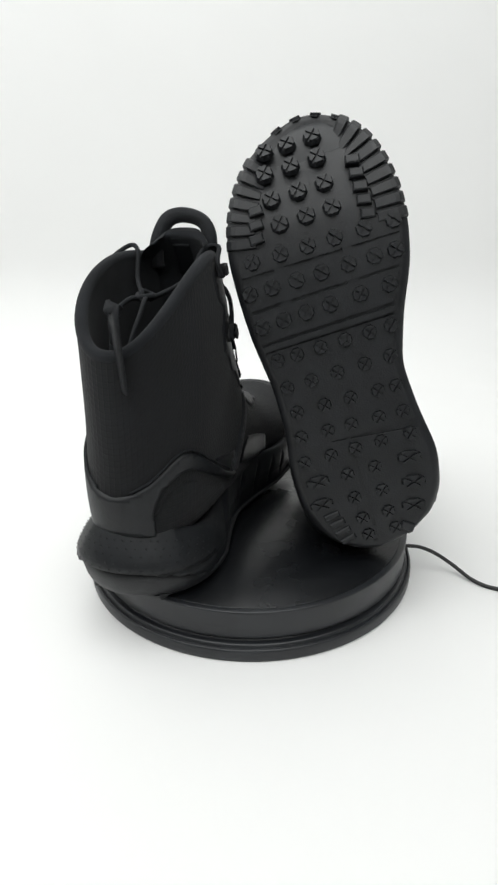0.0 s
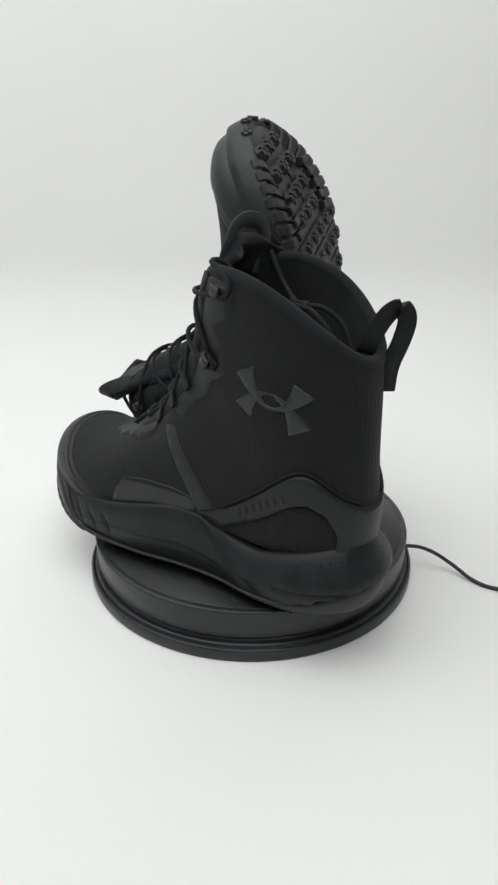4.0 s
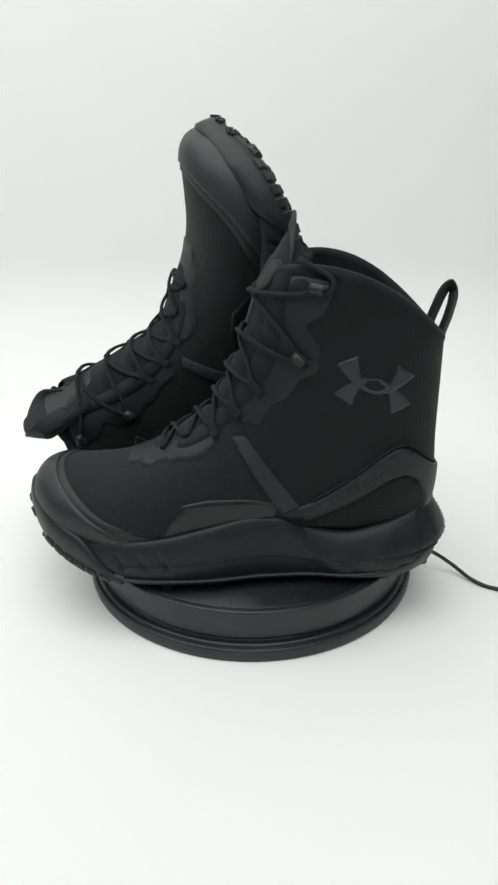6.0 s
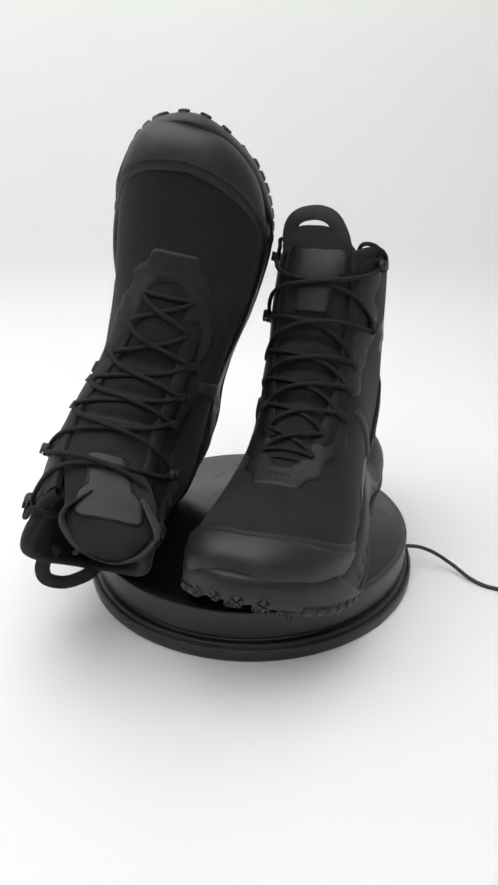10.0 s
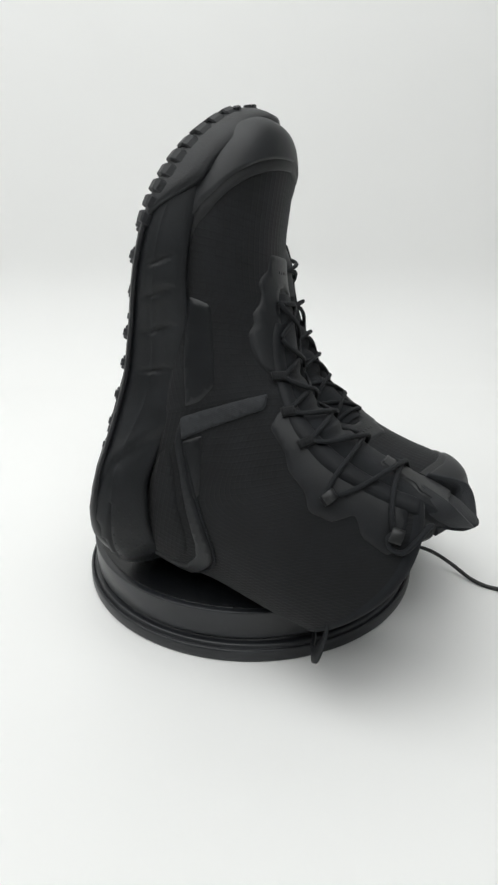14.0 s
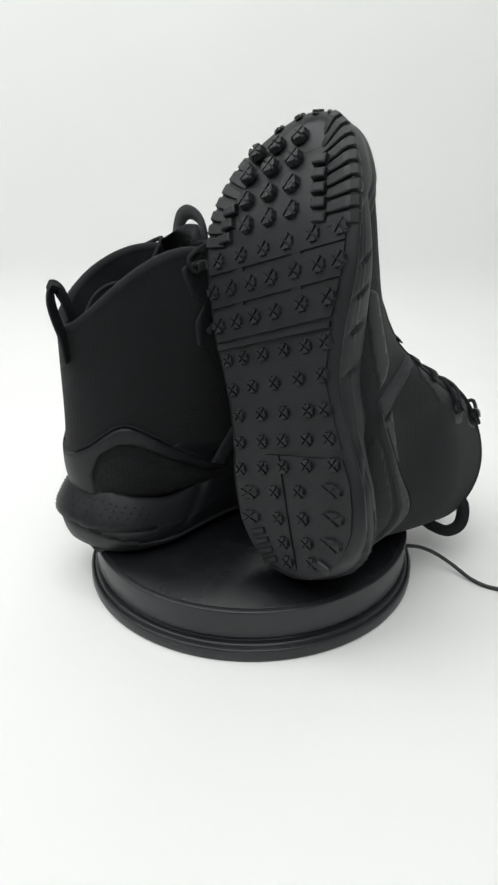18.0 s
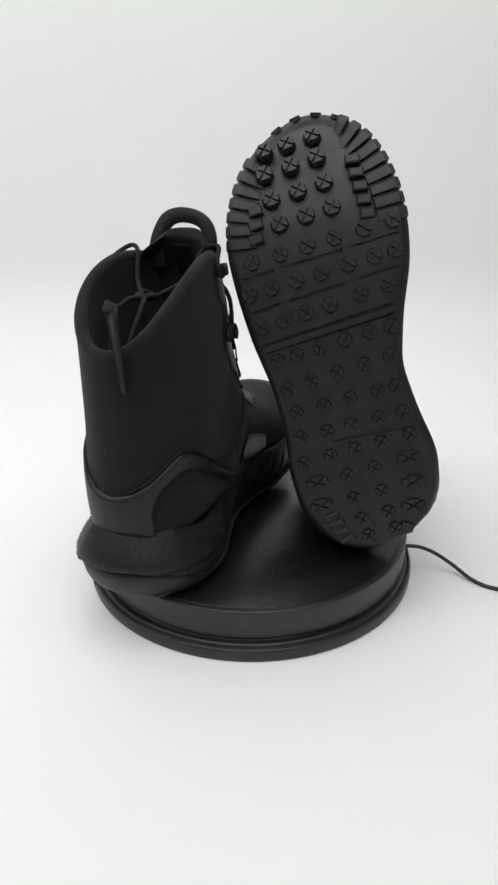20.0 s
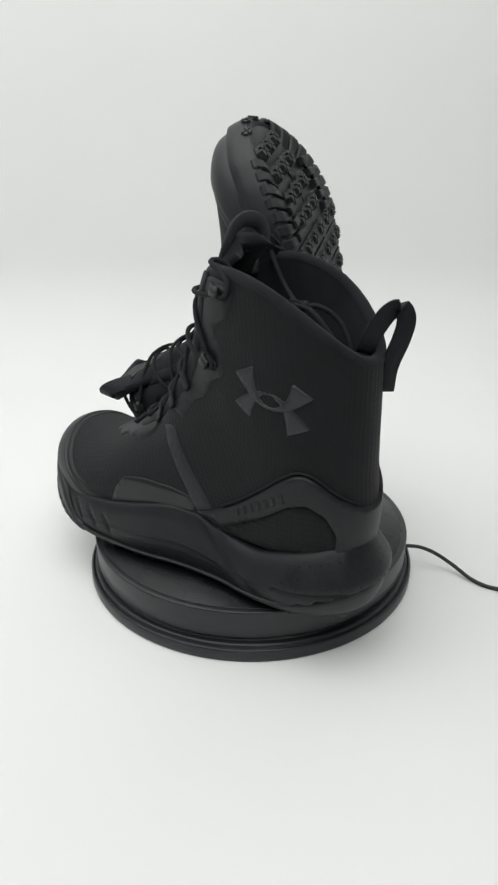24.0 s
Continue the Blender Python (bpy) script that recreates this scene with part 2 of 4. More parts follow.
OUT_X = np.array([0.0, 0.0002, 0.0008, 0.0017, 0.003, 0.010, 0.025, 0.045, 0.075, 0.105, 0.140, 0.176, 0.206, 0.231, 0.256, 0.276, 0.293, 0.305, 0.311, 0.3133, 0.3140])
OUT_L = np.array([0.0, 0.0042, 0.0085, 0.0126, 0.0165, 0.0300, 0.0415, 0.0470, 0.0482, 0.0455, 0.0485, 0.0565, 0.0600, 0.0615, 0.0580, 0.0495, 0.0375, 0.0215, 0.0095, 0.0030, -0.004])
OUT_M = np.array([0.0, 0.0042, 0.0085, 0.0128, 0.0170, 0.0330, 0.0475, 0.0535, 0.0525, 0.0435, 0.0365, 0.0430, 0.0520, 0.0545, 0.0530, 0.0480, 0.0405, 0.0295, 0.0180, 0.0108, 0.004])
BOT_X = np.array([0.0, 0.008, 0.018, 0.030, 0.10, 0.20, 0.225, 0.247, 0.267, 0.287, 0.302, 0.3140])
BOT_Z = np.array([0.0056, 0.0053, 0.0055, 0.0050, 0.0050, 0.0052, 0.0066, 0.0095, 0.0150, 0.0235, 0.0325, 0.0410])
TOP_X = np.array([0.0, 0.02, 0.05, 0.085, 0.105, 0.125, 0.145, 0.175, 0.205, 0.235, 0.260, 0.280, 0.296, 0.3140])
TOP_L = np.array([0.0545, 0.0505, 0.0430, 0.0365, 0.0400, 0.0490, 0.0505, 0.0450, 0.0385, 0.0360, 0.0370, 0.0430, 0.0515, 0.0590])


def smooth_table(xs, ys):
    """A smooth curve through the rows, as a function."""
    m = np.gradient(ys, xs)

    def f(x):
        x = np.clip(np.asarray(x, float), xs[0], xs[-1])
        i = np.clip(np.searchsorted(xs, x) - 1, 0, len(xs) - 2)
        h = xs[i + 1] - xs[i]
        t = (x - xs[i]) / h
        return ys[i] * (1 + 2 * t) * (1 - t) ** 2 + m[i] * h * t * (1 - t) ** 2 + ys[i + 1] * t * t * (3 - 2 * t) + m[i + 1] * h * t * t * (t - 1)
    return f


bottom_z, top_z = smooth_table(BOT_X, BOT_Z), smooth_table(TOP_X, TOP_L)


def outline(n=800):
    """The sole's edge seen from above, counter-clockwise from the heel's medial side, evenly spaced."""
    xs = OUT_X[-1] * 0.5 * (1 - np.cos(math.pi * np.linspace(0, 1, 140)))
    med = np.stack([xs, -np.interp(xs, OUT_X, OUT_M)], -1)
    lat = np.stack([xs, np.interp(xs, OUT_X, OUT_L)], -1)
    loop = np.vstack([med, lat[::-1][1:-1]])
    for _ in range(8):
        loop = 0.25 * np.roll(loop, 1, 0) + 0.5 * loop + 0.25 * np.roll(loop, -1, 0)
    d = np.r_[0, np.cumsum(np.linalg.norm(np.roll(loop, -1, 0) - loop, axis=1))]
    closed = np.vstack([loop, loop[:1]])
    t = np.linspace(0, d[-1], n, endpoint=False)
    return np.stack([np.interp(t, d, closed[:, 0]), np.interp(t, d, closed[:, 1])], -1)


LOOP = outline()
_t = np.roll(LOOP, -1, 0) - np.roll(LOOP, 1, 0)
OUTWARD = np.stack([_t[:, 1], -_t[:, 0]], -1) / np.linalg.norm(_t, axis=1, keepdims=True)


class Boot:
    """One boot, left for sign +1, right for -1, on an empty at its heel."""

    def __init__(self, name, sign, sag=0.0):
        self.sign, self.root, self.sag, self.tipped = sign, empty(name), sag, sag > 0
        self.tree = None

    def sagged(self, v):
        """The soft shaft of a boot that lies on its back gives way at the collar."""
        lean = np.clip((v[:, 2] - 0.075) / 0.085, 0, 1)
        lean = lean * lean * (3 - 2 * lean) * self.sag
        w = np.clip((v[:, 2] - 0.085) / 0.12, 0, 1.3) ** 1.4 * self.sag
        rear = np.clip((0.085 - v[:, 0]) / 0.065, 0, 1) * np.clip((v[:, 1] + 0.045) / 0.09, 0.25, 1)
        out = v.copy()
        back = np.clip((0.105 - v[:, 0]) / 0.085, 0, 1)
        out[:, 1] -= 0.0145 * lean + 0.016 * w * back * np.clip((0.022 - v[:, 1]) / 0.035, 0, 1)
        out[:, 0] += 0.009 * w * rear
        line = np.interp(v[:, 2], (0.10, 0.115, 0.133, 0.151, 0.168, 0.194), (0.190, 0.179, 0.167, 0.159, 0.1535, 0.1455))
        flat = np.clip((v[:, 0] - line + 0.065) / 0.065, 0, 1) ** 1.5 * np.clip((v[:, 2] - 0.095) / 0.035, 0, 1) * np.clip((0.235 - v[:, 2]) / 0.03, 0, 1) * self.sag
        out[:, 0] -= 0.0090 * flat
        out[:, 2] -= 0.0060 * flat
        out[:, 2] -= 0.0042 * np.clip(-v[:, 1] / 0.04, 0, 1) * np.clip((v[:, 2] - 0.15) / 0.05, 0, 1)
        return out

    def settled(self, v):
        """The weight of the tipped boot presses its upper a little into the sole at the heel."""
        w = np.clip((v[:, 2] - 0.030) / 0.060, 0, 1)
        w = w * w * (3 - 2 * w)
        out = v.copy()
        out[:, 0] += w * -0.0365 * (v[:, 2] - 0.005)
        out[:, 1] += w * 0.0083 * (v[:, 2] - 0.005)
        out[:, 2] += w * (0.0365 * (v[:, 0] - 0.25) - 0.0015 - 0.0083 * v[:, 1])
        return out

    def mesh(self, name, verts, faces, uvs=None, flat=False):
        v = np.array(verts, float)
        if self.sag:
            v = self.sagged(v)
        if self.tipped:
            v = self.settled(v)
        v[:, 1] *= self.sign
        return mesh_of(name, v, faces, uvs, flat, self.sign < 0)

    def part(self, name, verts, faces, mat, parent=None, label="", uvs=None, flat=False):
        return put(name, self.mesh(name, verts, faces, uvs, flat), mat, parent or self.root, label)

    # -- upper --
    def upper(self):
        ss = np.r_[np.linspace(0, 2, 16)[:-1], np.linspace(2, LAST, 105)]
        n = 97
        s = np.repeat(ss[:, None], n, 1)
        p0 = throat(ss)[:, None]
        f = np.linspace(0, 1, n)[None]
        phi = p0 + (2 * math.pi - 2 * p0) * f
        v = surf(s, phi)
        arc = np.cumsum(np.linalg.norm(np.diff(v, axis=1, prepend=v[:, :1]), axis=-1), 1)
        arc -= arc[:, n // 2:n // 2 + 1]
        along = np.cumsum(np.linalg.norm(np.diff(v[:, n // 4], axis=0, prepend=v[:1, n // 4]), axis=-1))
        uv = np.stack([arc, np.repeat(along[:, None], n, 1)], -1)
        rows = len(ss)
        faces = grid_faces(rows, n, False)
        verts = v.reshape(-1, 3)
        tip = len(verts)
        verts = np.vstack([verts, v[0].mean(0) + (0.0006, 0, 0)])
        faces += [(j + 1, j, tip) for j in range(n - 1)]
        uvs = np.vstack([uv.reshape(-1, 2), [(0, 0)]])
        self.tree = BVHTree.FromPolygons([Vector(x) for x in verts], faces)
        cut = int(np.argmin(np.abs(ss - 8.7)))
        around = arc - arc[:, :1]
        total = around[:, -1:]
        front = np.where(np.arange(n)[None] <= n // 2, around, around - total)
        uv = np.stack([front, uv[..., 1]], -1)
        self.part("vamp", np.vstack([v[:cut + 1].reshape(-1, 3), verts[tip:]]), grid_faces(cut + 1, n, False) + [(j + 1, j, (cut + 1) * n) for j in range(n - 1)], FABRIC,
                  label="black ripstop cloth vamp", uvs=np.vstack([uv[:cut + 1].reshape(-1, 2), [(0, 0)]]))
        tall = v[cut:]
        depth = np.cumsum(np.linalg.norm(np.diff(tall, axis=0, prepend=tall[:1]), axis=-1), 0)
        self.part("shaft", tall.reshape(-1, 3), grid_faces(rows - cut, n, False), CLOTH, label="plain black cloth shaft", uvs=np.stack([arc[cut:], depth], -1).reshape(-1, 2))
        # rolled collar and lining
        n2 = 97
        p0 = throat(LAST)
        phi = np.linspace(p0, 2 * math.pi - p0, n2)
        edge, nrm = surf(LAST, phi), surf(LAST, phi, 1.0) - surf(LAST, phi)
        up = surf(LAST, phi) - surf(LAST - 0.15, phi)
        up /= np.linalg.norm(up, axis=1, keepdims=True)
        rings = []
        for a in np.linspace(-30, 180, 12):
            a = radians(a)
            rings.append(edge + nrm * (0.0042 * math.cos(a) - 0.0035) + up * 0.0045 * math.sin(a))
        rings = np.array(rings)
        uv = np.stack(np.broadcast_arrays(np.linspace(0, 0.3, n2)[None], np.linspace(0, 0.013, 12)[:, None]), -1)
        self.part("collar", rings.reshape(-1, 3), grid_faces(12, n2, False), KNIT, label="padded cloth collar roll", uvs=uv.reshape(-1, 2))
        inner = []
        for s in np.linspace(LAST, 9.0, 26):
            pp0 = throat(s)
            ph = np.linspace(pp0, 2 * math.pi - pp0, n2)
            inner.append(surf(s, ph, -0.0075 - 0.002 * min(1, (LAST - s) / 1.5)))
        inner = np.array(inner)
        uv = np.stack(np.broadcast_arrays(np.linspace(0, 0.3, n2)[None], np.linspace(0, 0.17, 26)[:, None]), -1)
        fc = grid_faces(26, n2, False)
        self.part("lining", inner.reshape(-1, 3), fc, LINING, label="dark cloth lining inside the shaft", uvs=uv.reshape(-1, 2))

    def tongue(self):
        ss = np.linspace(6.3, LAST + 0.0, 90)
        n = 25
        verts, uvs = [], []
        seams = (8.2, 9.3, 10.4) if self.sag else (8.2, 9.3, 10.4, 11.5)
        for s in ss:
            w = min(0.70, throat(max(s, 7.2)) + 0.14)
            dist = min(abs(s - q) for q in seams)
            puff = (0.0024 + 0.0014 * min(1, max(0, 11.2 - s))) * (1 - math.exp(-(dist / 0.16) ** 2)) if s < 11.5 else 0.0024
            ph = np.linspace(-w, w, n)
            cross = np.cos(np.linspace(-1.25, 1.25, n))
            verts.append(surf(s, ph, -0.0038 + 1.25 * puff * cross + 0.001 * cross))
            uvs.append(np.stack([np.linspace(-w, w, n) * 0.04, np.full(n, s * 0.02)], -1))
        if self.sag:
            for row in verts:
                dz = np.clip(row[:, 2] - 0.184, 0, 1)
                flat = 0.72 * np.clip(dz / 0.028, 0, 1)
                row[:, 0] += (row[n // 2, 0] - row[:, 0]) * flat - 6 * dz * dz
                mid = row[:, 1].mean()
                row[:, 1] = mid + (row[:, 1] - mid) * (1 + 4 * np.clip(dz, 0, 0.03)) + 0.35 * dz
        top = verts[-1]
        d, length, drift = (np.array([-0.36, 0.0, 0.93]), 0.038, 0.005) if self.sag else (np.array([-0.40, 0.0, 0.92]), 0.0245, -0.0074)
        for k in range(1, 13):
            f = k / 12
            mid = top[:, 1].mean()
            row = top.copy()
            row[:, 1] = mid + (row[:, 1] - mid) * (1 - 0.30 * f ** 3)
            arc = np.linspace(-1, 1, n)
            row = row + np.array((-0.004 * f, drift * f, 0)) + d * length * f * (1 - 0.42 * np.abs(arc) ** 2.5)[:, None]
            verts.append(row)
            uvs.append(np.stack([np.linspace(-0.6, 0.6, n) * 0.04, np.full(n, LAST * 0.02 + 0.022 * f)], -1))
        verts, uvs = np.array(verts), np.array(uvs)
        rows = len(verts)
        back = verts + np.array([-0.0080, 0, -0.002])
        taper = np.clip((np.arange(rows) - rows + 4) / 3.0, 0, 1)[:, None, None]
        back = back + (np.array([0.0045, 0, -0.0010])) * taper ** 2
        both = np.vstack([verts.reshape(-1, 3), back.reshape(-1, 3)])
        m = rows * n
        faces = [tuple(f) for f in grid_faces(rows, n, False)]
        faces += [tuple(m + i for i in reversed(f)) for f in grid_faces(rows, n, False)]
        for j in range(n - 1):
            a, b = (rows - 1) * n + j, (rows - 1) * n + j + 1
            faces.append((a, b, m + b, m + a))
        for i in range(rows - 1):
            for j, sw in ((0, True), (n - 1, False)):
                a, b = i * n + j, (i + 1) * n + j
                faces.append((a, b, m + b, m + a) if sw else (b, a, m + a, m + b))
        self.part("tongue", both, faces, KNIT, label="quilted black padded tongue", uvs=np.vstack([uvs.reshape(-1, 2)] * 2))
        self.tongue_rows = verts
        self.tongue_tree = BVHTree.FromPolygons([Vector(x) for x in both], faces)

    def sheet(self, name, poly, place, thick, mat, label="", step=0.004, bevel=0.0012, parent=None):
        """An overlay with thickness: a polygon in a 2-D chart, laid on the upper by place(points) -> points, normals."""
        poly = np.array(poly, float)
        if np.sum(poly[:, 0] * np.roll(poly[:, 1], -1) - np.roll(poly[:, 0], -1) * poly[:, 1]) < 0:
            poly = poly[::-1]
        ring = []
        for a, b in zip(poly, np.roll(poly, -1, 0)):
            k = max(1, int(np.linalg.norm(b - a) / (step * 0.6)))
            ring += [a + (b - a) * i / k for i in range(k)]
        ring = np.array(ring)
        ring = 0.25 * np.roll(ring, 1, 0) + 0.5 * ring + 0.25 * np.roll(ring, -1, 0)
        tg = np.roll(ring, -1, 0) - np.roll(ring, 1, 0)
        inward = np.stack([-tg[:, 1], tg[:, 0]], -1) / (np.linalg.norm(tg, axis=1, keepdims=True) + 1e-12)

        def inside(q, margin=0.0):
            x, y = q[:, 0:1], q[:, 1:2]
            a, b = ring, np.roll(ring, -1, 0)
            cr = ((a[:, 1] > y) != (b[:, 1] > y)) & (x < (b[:, 0] - a[:, 0]) * (y - a[:, 1]) / (b[:, 1] - a[:, 1] + 1e-15) + a[:, 0])
            ok = cr.sum(1) % 2 == 1
            if margin:
                ok &= np.linalg.norm(q[:, None] - ring[None], axis=-1).min(1) > margin
            return ok

        inset = ring + inward * bevel
        inset = inset[inside(inset, bevel * 0.75)]
        lo, hi = ring.min(0), ring.max(0)
        gx, gy = np.meshgrid(np.arange(lo[0], hi[0], step), np.arange(lo[1], hi[1], step))
        g = np.stack([gx.ravel(), gy.ravel()], -1)
        g = g[inside(g, bevel * 1.6)] if len(g) else g
        allp = np.vstack([ring, inset, g])
        nb = len(ring)
        res = delaunay_2d_cdt([Vector(p) for p in allp], [(i, (i + 1) % nb) for i in range(nb)], [], 1, 1e-7)
        vs, fs, orig = np.array([tuple(p) for p in res[0]]), res[2], res[3]
        rim = np.array([any(o < nb for o in os) for os in orig])
        pts, nrm = place(vs)
        out = pts + nrm * np.where(rim, -0.0006, thick)[:, None]
        votes = sum(float(np.dot(np.cross(out[f[1]] - out[f[0]], out[f[2]] - out[f[0]]), nrm[f[0]])) for f in fs)
        if votes < 0:
            fs = [tuple(reversed(f)) for f in fs]
        return self.part(name, out, fs, mat, parent, label, uvs=vs)

    def beside(self, side, tree=None):
        """Chart of x, z seen from a side (+1 lateral), laid on the upper."""
        tree = tree or self.tree

        def place(q):
            pts, nrm = [], []
            for x, z in q:
                hit, n, _, _ = tree.ray_cast(Vector((x, 0.2 * side, z)), Vector((0, -side, 0)))
                if hit is None or hit.y * side < 0.004:
                    hit, n, _, _ = tree.find_nearest(Vector((x, 0.036 * side, z)))
                if n.y * side < 0:
                    n = -n
                pts.append(hit), nrm.append(n)
            pts, nrm = np.array(pts), np.array(nrm)
            return pts, nrm
        return place

    def around(self, cx=0.065):
        """Chart of (angle * 0.045, z) about an upright line through the heel: 0 ahead, 90 lateral, 180 behind."""
        def place(q):
            pts, nrm = [], []
            for a, z in q:
                a = a / 0.045
                d = Vector((math.cos(a), math.sin(a), 0))
                hit, n, _, _ = self.tree.ray_cast(Vector((cx, 0, z)) + d * 0.2, -d)
                if hit is None:
                    hit, n, _, _ = self.tree.find_nearest(Vector((cx, 0, z)) + d * 0.04)
                if n.dot(d) < 0:
                    n = -n
                pts.append(hit), nrm.append(n)
            return np.array(pts), np.array(nrm)
        return place

    def above(self):
        """Chart of x, y seen from above."""
        def place(q):
            pts, nrm = [], []
            for x, y in q:
                hit, n, _, _ = self.tree.ray_cast(Vector((x, y, 0.3)), Vector((0, 0, -1)))
                if hit is None:
                    hit, n, _, _ = self.tree.find_nearest(Vector((x, y, 0.09)))
                if n.z < 0:
                    n = -n
                pts.append(hit), nrm.append(n)
            return np.array(pts), np.array(nrm)
        return place

    def band(self, name, s0, s1, p0, p1, lift, mat, label="", rows=24, cols=120, tip=False):
        """A raised sheet between two lines of s, for phi from p0 to p1; s0 and s1 are functions of phi."""
        phi = np.linspace(p0, p1, cols)
        a, b = s0(phi), s1(phi)
        f = np.r_[0, np.linspace(0.015, 0.985, rows - 2), 1][:, None]
        s = a[None] + (b - a)[None] * f
        h = np.full(s.shape, lift)
        h[-1] = -0.0004
        if not tip:
            h[0] = -0.0004
        v = surf(s, np.repeat(phi[None], rows, 0), h)
        verts, faces = v.reshape(-1, 3), grid_faces(rows, cols, False)
        uvs = np.stack([np.repeat(phi[None], rows, 0) * 0.03, s * 0.02], -1).reshape(-1, 2)
        if tip:
            faces += [(j + 1, j, len(verts)) for j in range(cols - 1)]
            verts = np.vstack([verts, v[0].mean(0) + (0.0012, 0, 0)])
            uvs = np.vstack([uvs, [(0, 0)]])
        self.part(name, verts, faces, mat, label=label, uvs=uvs)

    def strip(self, name, path, across, width, thick, mat, label="", parent=None, steps=5, facing=None):
        """Webbing of constant width along a path; across: its width's direction, or facing: that of its face."""
        pts = np.array(path, float)
        ctrl = np.vstack([2 * pts[0] - pts[1], pts, 2 * pts[-1] - pts[-2]])
        line = [catmull(ctrl[i - 1:i + 3], k / steps) for i in range(1, len(ctrl) - 2) for k in range(steps)] + [pts[-1]]
        line = np.array(line)
        tg = np.gradient(line, axis=0)
        tg /= np.linalg.norm(tg, axis=1, keepdims=True)
        ac = np.cross(tg, np.array(facing, float)) if facing else np.repeat(np.array(across, float)[None], len(line), 0)
        ac = ac - tg * (ac * tg).sum(1, keepdims=True)
        ac /= np.linalg.norm(ac, axis=1, keepdims=True)
        nr = np.cross(tg, ac)
        d = np.r_[0, np.cumsum(np.linalg.norm(np.diff(line, axis=0), axis=1))]
        sect = [(-0.5, -0.35), (-0.47, 0.5), (0.47, 0.5), (0.5, -0.35), (0.47, -0.5), (-0.47, -0.5)]
        verts, uvs = [], []
        for p, a, n, l in zip(line, ac, nr, d):
            for u, w in sect:
                verts.append(p + a * u * width + n * w * thick)
                uvs.append((u * width, l))
        k = len(sect)
        faces = [tuple(reversed(f)) for f in grid_faces(len(line), k, True)]
        faces += [tuple(range(k)), tuple(range(len(verts) - 1, len(verts) - k - 1, -1))]
        return self.part(name, verts, faces, mat, parent, label, uvs=uvs)

    # -- sole --
    def sole(self):
        x, y = LOOP[:, 0], LOOP[:, 1]
        zb, zt = bottom_z(x), top_z(x)
        n = len(LOOP)
        heel = np.exp(-(x / 0.05) ** 2)
        toe = np.clip((x - 0.22) / 0.09, 0, 1)
        rear = np.exp(-(x / 0.045) ** 2)
        lat = y > 0
        inner = 0.0045 + 0.0060 * np.clip(0.5 - y / 0.05, 0, 1) ** 1.5
        # share of height and push outwards
        rows = [(0.0, -0.010), (0.0, -0.0020), (0.03, -0.0006), (0.08, 0.0), (0.16, 0.0006), (0.25, 0.0010), (0.34, 0.0012), (0.385, 0.0009), (0.40, -0.0002),
                (0.42, -0.0002), (0.435, 0.0008), (0.52, 0.0008), (0.62, 0.0004), (0.72, -0.0002), (0.82, -0.0010), (0.90, -0.0022), (0.96, -0.0034),
                (0.99, -0.0046), (1.0, -0.0062), (0.985, -0.0080), (0.93, -0.0110), (0.85, -0.0150)]
        verts = []
        for f, push in rows:
            if 0.39 < f < 0.425:
                push = np.where(heel > 0.25, push, 0.0011)
            flare = push - heel * 0.0050 * max(0, f - 0.5) * 2 - toe * 0.005 * f - heel * 0.0008 * math.sin(math.pi * min(1, f * 1.5))
            for c, side, lo, hi in ((0.207, 1, 0.2, 0.75), (0.222, 1, 0.2, 0.8), (0.238, 1, 0.2, 0.8),
                                    (0.150, -1, 0.2, 0.75), (0.175, -1, 0.2, 0.8), (0.197, -1, 0.2, 0.8), (0.216, -1, 0.2, 0.8)):
                if lo < f < hi:
                    flare = flare - 0.0026 * np.exp(-(((x - c) - 0.022 * (f - 0.5)) / 0.0014) ** 2) * (lat == (side > 0)) * math.sin(math.pi * (f - lo) / (hi - lo))
            if f > 0.02:
                off = x - (0.062 + 0.050 * f ** 0.8)
                flare = flare - 0.0010 * np.exp(-(off / 0.0040) ** 2) + 0.0010 * np.exp(-((off - 0.010) / 0.007) ** 2)
            flare = flare - 0.0045 * np.clip((0.135 - x) / 0.05, 0, 1) * max(0.0, f - 0.45) / 0.55
            flare = flare - inner * rear * min(0.55, max(0.0, f - 0.25)) - 0.0180 * rear * np.clip((0.40 * rear + 0.01 - f) / 0.07, 0, 1)
            o = LOOP + OUTWARD * flare[:, None]
            verts.append(np.stack([o[:, 0], o[:, 1], zb + (zt - zb) * f], -1))
        verts = np.array(verts).reshape(-1, 3)
        faces = grid_faces(len(rows), n, True)
        self.part("midsole", verts, faces, FOAM, label="sculpted black foam midsole")
        spots, sf = [], []
